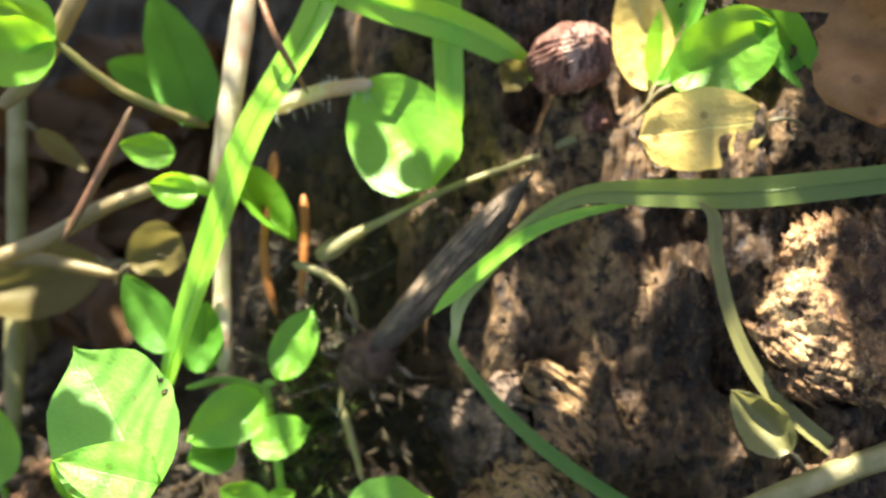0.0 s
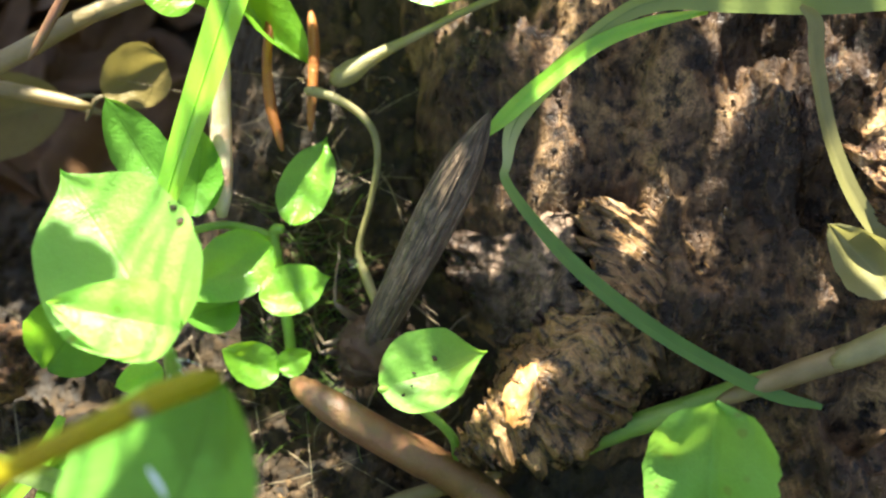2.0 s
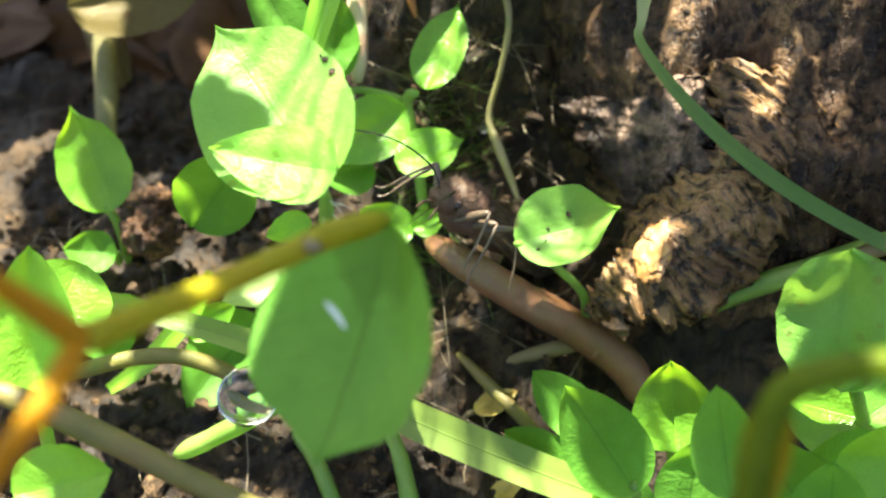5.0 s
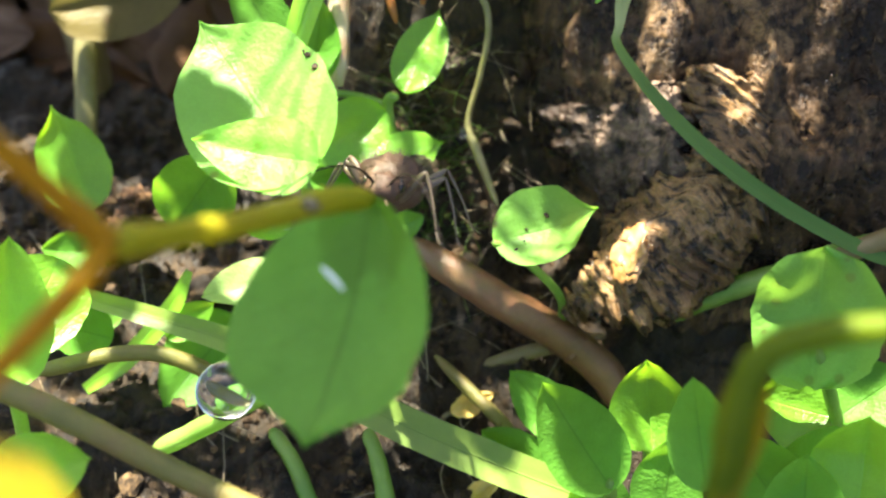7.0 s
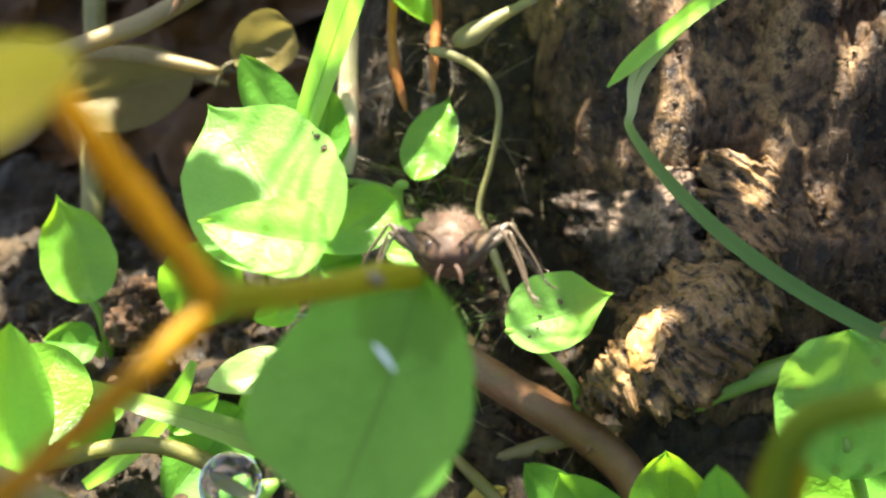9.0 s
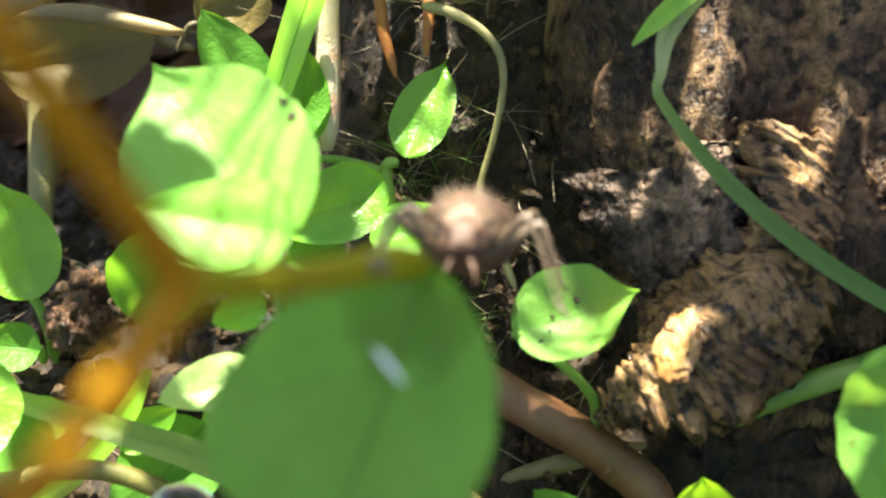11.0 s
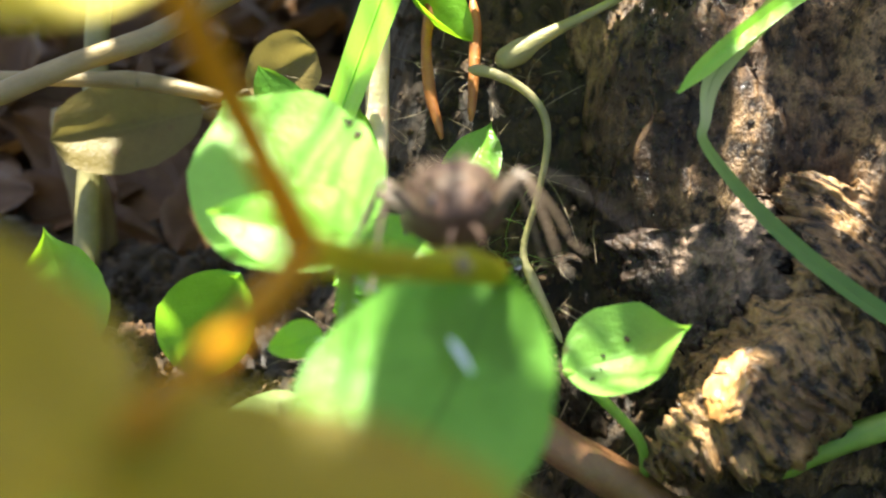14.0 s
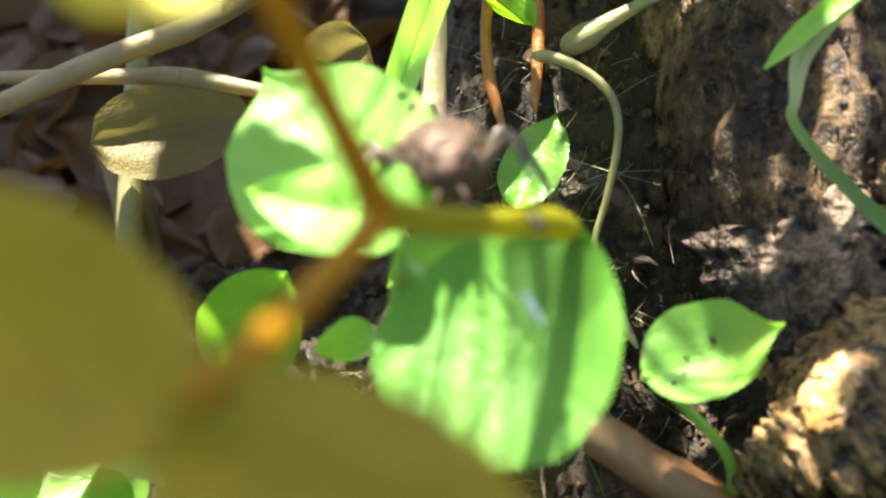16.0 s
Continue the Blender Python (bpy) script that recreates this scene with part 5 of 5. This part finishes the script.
# ---- insect ----
def wing_material(name, dark, mid, pale):
    """A dull hairy wing: mottled, with dark veins along it and a few across."""
    m, nt, bsdf = material(name)
    uv = nt.nodes.new("ShaderNodeUVMap")
    mp = nt.nodes.new("ShaderNodeMapping")
    mp.inputs["Scale"].default_value = (4, 14, 1)
    nt.links.new(uv.outputs[0], mp.inputs["Vector"])
    streak = noise_tex(nt, mp.outputs[0], 1.6, 5.0, 0.65)
    vec = coords(nt)
    mottle = noise_tex(nt, vec, 0.9, 4.0, 0.65)
    fine = noise_tex(nt, vec, 7.0, 3.0)
    sep = nt.nodes.new("ShaderNodeSeparateXYZ")
    nt.links.new(uv.outputs[0], sep.inputs[0])
    bow = calc(nt, 'ADD', calc(nt, 'MULTIPLY', sep.outputs[1], 1.0), calc(nt, 'MULTIPLY', mottle, 0.16))
    vein = calc(nt, 'ABSOLUTE', calc(nt, 'SINE', calc(nt, 'MULTIPLY', bow, 34.0)))
    rung = calc(nt, 'ABSOLUTE', calc(nt, 'SINE', calc(nt, 'MULTIPLY', calc(nt, 'ADD', sep.outputs[0], calc(nt, 'MULTIPLY', streak, 0.18)), 38.0)))
    col = ramp(nt, streak, [(0.36, dark), (0.5, mid), (0.66, pale)])
    col = mix(nt, ramp(nt, mottle, [(0.40, (0.8, 0.8, 0.8)), (0.58, (0, 0, 0))]), col, dark)
    col = mix(nt, ramp(nt, vein, [(0.08, (0.9, 0.9, 0.9)), (0.3, (0, 0, 0))]), col, [v * 0.4 for v in dark])
    col = mix(nt, ramp(nt, rung, [(0.03, (0.6, 0.6, 0.6)), (0.12, (0, 0, 0))]), col, [v * 0.4 for v in dark])
    # Shoulder end darkened in colour, in place of shade falling on it.
    col = mix(nt, ramp(nt, sep.outputs[0], [(0.10, (0.9, 0.9, 0.9)), (0.24, (0, 0, 0))]), col, dark)
    nt.links.new(col, bsdf.inputs["Base Color"])
    bsdf.inputs["Roughness"].default_value = 0.42
    relief(nt, bsdf, calc(nt, 'ADD', calc(nt, 'MULTIPLY', vein, 0.6), calc(nt, 'ADD', streak, calc(nt, 'MULTIPLY', fine, 0.5))), 0.8, 0.00025)
    return m


WING = wing_material("mottled_grey_wing", (0.04, 0.026, 0.015), (0.140, 0.095, 0.058), (0.29, 0.205, 0.13))
CHITIN = plain_material("red_brown_chitin", (0.062, 0.028, 0.012), 0.65)
CHITIN_PALE = plain_material("tan_chitin", (0.080, 0.045, 0.022), 0.65)
CHITIN_LEG = plain_material("pale_leg_chitin", (0.085, 0.058, 0.034), 0.4)
CHITIN_DARK = plain_material("dark_eye", (0.015, 0.010, 0.008), 0.15)
insect = root("caddisfly", (0, 0, 0), "brown caddisfly with long folded mottled grey wings", "insect")


def own(centre, axes, amount=0.06, seed=1, turn=(0, 0, 0)):
    return blob(centre, axes, turn, amount, 2.0, seed, 14, 18)


head = part("head", own((3.05, 0, 0.95), (0.85, 1.05, 0.85), 0.18, 2), CHITIN, insect)
for sgn in (-1, 1):
    part("eye", own((3.05, 0.90 * sgn, 1.15), (0.34, 0.26, 0.38), 0.0), CHITIN_DARK, head, "dark round eye")
    part("antenna", tube([(3.5, 0.3 * sgn, 1.1, 0.20), (5.0, 1.3 * sgn, 1.9, 0.12), (8.0, 2.8 * sgn, 1.5, 0.09), (12.5, 4.6 * sgn, -0.8, 0.05)], segs=6, n=26), CHITIN_DARK, head, "long thread-like antenna")
    part("palp", tube([(3.5, 0.25 * sgn, 0.4, 0.20), (3.9, 0.5 * sgn, 0.0, 0.17), (4.0, 0.6 * sgn, -0.6, 0.10)], segs=6), CHITIN, head, "short jointed palp")
part("pronotum", own((2.1, 0, 1.2), (0.9, 1.4, 1.1), 0.25, 5), CHITIN_PALE, insect, "tan hairy collar")
part("thorax", own((0.6, 0, 1.1), (1.9, 1.85, 1.6), 0.18, 6), CHITIN, insect)


def bristles(count, centre, axes, length, seed):
    """Short hairs standing on a rounded body."""
    rnd = random.Random(seed)
    made = bmesh.new()
    for k in range(count):
        d = Vector((rnd.gauss(0, 1), rnd.gauss(0, 1), abs(rnd.gauss(0, 1)))).normalized()
        p = Vector(centre) + Vector((d.x * axes[0], d.y * axes[1], d.z * axes[2])) * 0.97
        e = (d + Vector((-0.5, 0, 0.2)) + Vector((rnd.gauss(0, 0.3), rnd.gauss(0, 0.3), 0))).normalized() * rnd.uniform(*length)
        o = e.orthogonal().normalized() * 0.03
        q = o.cross(e).normalized() * 0.03
        ring = [made.verts.new(p + v) for v in (o, q, -o - q)]
        tip = made.verts.new(p + e)
        for a, b in ((0, 1), (1, 2), (2, 0)):
            made.faces.new((ring[a], ring[b], tip))
    return made


part("hair", bristles(420, (0.6, 0, 1.1), (1.9, 1.85, 1.6), (0.3, 0.8), 2), CHITIN_PALE, insect, "tan hair on the thorax")
part("hair", bristles(160, (2.1, 0, 1.2), (0.9, 1.4, 1.1), (0.3, 0.7), 3), CHITIN_PALE, insect, "tan hair on the collar")
part("hair", bristles(90, (3.05, 0, 0.95), (0.95, 1.15, 0.95), (0.2, 0.5), 4), CHITIN_PALE, insect, "tan hair on the head")
part("abdomen", own((-4.0, 0, 0.55), (4.6, 0.95, 0.85), 0.08, 7), CHITIN_PALE, insect)


def fore_wing(sgn, length, drop, lift, mat_shift):
    """A long wing held roof-like along the body."""
    made = bmesh.new()
    uvl = made.loops.layers.uv.new("UVMap")
    rows = []
    for i in range(27):
        u = i / 26
        x = 1.4 - length * u
        half = (1.9 + 1.7 * u ** 0.7) * (1 - max(0, (u - 0.55) / 0.45) ** 2.0 * 0.97)
        row = []
        for j in range(9):
            v = j / 8
            a = radians(4 + 58 * v)
            out = half * v
            y = sgn * (out * math.cos(a) * 0.95 - 0.12)
            z = lift + 0.35 * u * 0 - out * math.sin(a) * drop + 0.05 * math.sin(v * 20 + 4 * u)
            z += 0.12 * noise.noise(Vector((u * 6, v * 3, sgn + mat_shift)))
            row.append((made.verts.new((x, y, z)), (u, 0.5 + 0.5 * v * sgn)))
        rows.append(row)
    for a, b in zip(rows, rows[1:]):
        for j in range(8):
            q = (a[j], a[j + 1], b[j + 1], b[j])
            fc = made.faces.new([e[0] for e in q])
            for lp, e in zip(fc.loops, q):
                lp[uvl].uv = e[1]
    return made


for sgn in (-1, 1):
    part("forewing", fore_wing(sgn, 18.5, 0.9, 2.5, 0), WING, insect, "mottled grey forewing folded roof-like")
    part("hindwing", fore_wing(sgn, 16.5, 0.8, 2.2, 3), WING, insect, "smoky hindwing folded under")

legs = []
for sgn in (-1, 1):
    for x, out, fwd, ph in ((1.9, 2.7, 1.2, 0.0), (0.9, 3.3, 0.2, 2.1), (0.0, 3.6, -2.0, 4.2)):
        hip = Vector((x, 0.75 * sgn, 0.25))
        leg = part("leg", tube([(0, 0, 0, 0.42), (fwd * 0.25, out * 0.3 * sgn, 0.9, 0.58), (fwd * 0.55, out * 0.62 * sgn, 1.8, 0.32)], segs=8), CHITIN_LEG, None)
        leg.parent = insect
        leg.location = hip * MM
        legs.append((leg, hip, sgn, ph))
        knee = (fwd * 0.55, out * 0.62 * sgn, 1.8)
        for nm, pts in (("shin", [(*knee, 0.25), (fwd * 0.85, out * 0.88 * sgn, 0.1, 0.15), (fwd * 1.05, out * 1.02 * sgn, -1.2, 0.12)]), ("foot", [(fwd * 1.05, out * 1.02 * sgn, -1.2, 0.15), (fwd * 1.2, out * 1.1 * sgn, -1.6, 0.11), (fwd * 1.45, out * 1.2 * sgn, -1.8, 0.07)])):
            sub = part(nm, tube(pts, segs=7), CHITIN_LEG, None)
            sub.parent = leg


def motions():
    walk(insect, [
        (0, pose(0.00482, 0.01085, 0.01126, -27.8, 35.7, -145.3)),
        (0.5, pose(0.00489, 0.00929, 0.01022, -33.7, 50.5, -152.0)),
        (1, pose(0.00440, 0.00799, 0.00926, -35.6, 60.3, -148.9)),
        (1.5, pose(0.00455, 0.00489, 0.00623, -14.2, 45.9, -115.5)),
        (2, pose(0.00297, 0.00352, 0.00617, -27.3, 55.8, -137.0)),
        (2.5, pose(0.00087, 0.00146, 0.00541, -38.2, 50.6, -161.3)),
        (3, pose(0.00031, 0.00118, 0.00551, -43.4, 51.2, -172.4)),
        (3.5, pose(0.00263, 0.00180, 0.00207, -28.1, -15.8, -131.8)),
        (4, pose(0.00224, 0.00115, 0.00266, -50.7, -44.5, -139.9)),
        (4.6, pose(0.00086, 0.00014, 0.00646, 0.0, -60.5, -149.8)),
        (5.5, pose(-0.00167, -0.00284, 0.01170, 0, -60, -130)),
        (6.5, pose(-0.00220, -0.00494, 0.01447, 0, -52, -100)),
        (7, pose(-0.00286, -0.00415, 0.01557, 0, -50, -100)),
        (7.5, pose(-0.00164, -0.00436, 0.01582, 0, -50, -95)),
        (8, pose(-0.00127, -0.00471, 0.01660, 0, -50, -92)),
        (8.5, pose(-0.00089, -0.00582, 0.01847, 0, -48, -92)),
        (9, pose(-0.00019, -0.00624, 0.01996, 0, -48, -90)),
        (10, pose(0.00000, -0.00774, 0.02097, 0, -48, -92)),
        (11.5, pose(0.00088, -0.00682, 0.02122, 0, -48, -96)),
        (12, pose(-0.00136, -0.00672, 0.02233, 0, -46, -92)),
        (12.5, pose(-0.00169, -0.00749, 0.02305, 0, -44, -88)),
        (13, pose(-0.00169, -0.00789, 0.02379, 0, -42, -84)),
        (13.5, pose(-0.00189, -0.00799, 0.02412, 0, -40, -80)),
        (14, pose(-0.00239, -0.00843, 0.02412, 0, -42, -82)),
        (14.5, pose(-0.00315, -0.00680, 0.02340, 0, -42, -82)),
        (15, pose(-0.00340, -0.00535, 0.02270, 0, -40, -80)),
        (15.5, pose(-0.00440, -0.00440, 0.02220, 0, -38, -80)),
        (16, pose(-0.00540, -0.00350, 0.02090, 0, -36, -80)),
    ])
    for leg, hip, sgn, ph in legs:
        rows = []
        for k in range(33):
            t = k * 0.5
            swing = 14 * math.sin(4.3 * t + ph)
            rows.append((t, pose(*(hip * MM), 6 * math.sin(3.1 * t + ph) * sgn, 0, swing * sgn)))
        walk(leg, rows)
    walk(sprig, [
        (0, pose(-0.00928, -0.01741, 0.03347, 1.67, -6.56, -1.89)),
        (1.5, pose(-0.00928, -0.01741, 0.03347, 1.67, -6.56, -1.89)),
        (2.5, pose(-0.01006, -0.01845, 0.03402, 4.02, -16.35, -6.90)),
        (3.5, pose(-0.01083, -0.01867, 0.03350, 3.30, -22.62, -4.58)),
        (6.5, pose(-0.00873, -0.01951, 0.03408, -4.82, -14.32, 1.72)),
        (7, pose(-0.00905, -0.01946, 0.03506, -7.20, -14.12, 5.11)),
        (7.5, pose(-0.00906, -0.01941, 0.03505, -5.30, -11.32, -1.60)),
        (8, pose(-0.00752, -0.01962, 0.03492, -2.99, -7.85, -1.58)),
        (8.5, pose(-0.00708, -0.01988, 0.03584, -4.07, -5.19, 0.90)),
        (9, pose(-0.00700, -0.01949, 0.03597, -4.91, -3.99, 2.43)),
        (11.5, pose(-0.00592, -0.01799, 0.03438, -5.53, 0.46, 4.67)),
        (12, pose(-0.00591, -0.01797, 0.03379, -1.01, 1.34, 4.98)),
        (12.5, pose(-0.00612, -0.01797, 0.03344, -2.87, 0.49, 2.19)),
        (13, pose(-0.00624, -0.01712, 0.03224, -1.05, 1.56, -0.58)),
        (13.5, pose(-0.00614, -0.01618, 0.03139, 1.95, 3.36, -3.64)),
        (14, pose(-0.00639, -0.01682, 0.03141, 0.63, 0.90, -2.45)),
        (14.5, pose(-0.00630, -0.01735, 0.03142, 0.00, 0.00, 0.00)),
        (15, pose(-0.00642, -0.01513, 0.02996, 1.18, -0.08, -2.32)),
        (15.5, pose(-0.00659, -0.01270, 0.02770, 1.75, 1.41, -3.75)),
        (16, pose(-0.00626, -0.01093, 0.02644, 5.89, 1.05, -5.01)),
    ])
    walk(side_stem, [
        (0, pose(0.00095, -0.00596, 0.00553, -46.03, 24.47, 11.38)),
        (1.5, pose(0.00095, -0.00596, 0.00553, -26.96, 21.84, 19.06)),
        (2.5, pose(0.00095, -0.00596, 0.00553, -16.76, 28.69, 34.81)),
        (3.5, pose(0.00095, -0.00596, 0.00553, -10.73, 21.64, 30.51)),
        (6.5, pose(0.00095, -0.00596, 0.00553, 11.21, -6.81, -13.69)),
        (7, pose(0.00095, -0.00596, 0.00553, 8.59, -5.79, -11.21)),
        (7.5, pose(0.00095, -0.00596, 0.00553, 9.72, -4.21, -6.67)),
        (8, pose(0.00095, -0.00596, 0.00553, 20.67, -11.44, -30.49)),
        (8.5, pose(0.00095, -0.00596, 0.00553, 24.68, -10.82, -29.83)),
        (9, pose(0.00095, -0.00596, 0.00553, 26.63, -11.22, -32.90)),
        (11.5, pose(0.00095, -0.00596, 0.00553, -4.02, -0.47, -2.37)),
        (12, pose(0.00095, -0.00596, 0.00553, -12.25, 0.71, -2.77)),
        (12.5, pose(0.00095, -0.00596, 0.00553, -5.89, 1.01, -0.21)),
        (13, pose(0.00095, -0.00596, 0.00553, -1.57, -0.27, -1.14)),
        (13.5, pose(0.00095, -0.00596, 0.00553, -5.52, -0.39, -2.69)),
        (14, pose(0.00095, -0.00596, 0.00553, -2.07, 1.34, 1.91)),
        (14.5, pose(0.00095, -0.00596, 0.00553, -0.06, -0.02, -0.06)),
        (15, pose(0.00095, -0.00596, 0.00553, -4.33, 3.11, 4.33)),
        (15.5, pose(0.00095, -0.00596, 0.00553, -2.21, 1.01, 1.19)),
        (16, pose(0.00095, -0.00596, 0.00553, 0.17, -0.39, -0.76)),
    ])


motions()
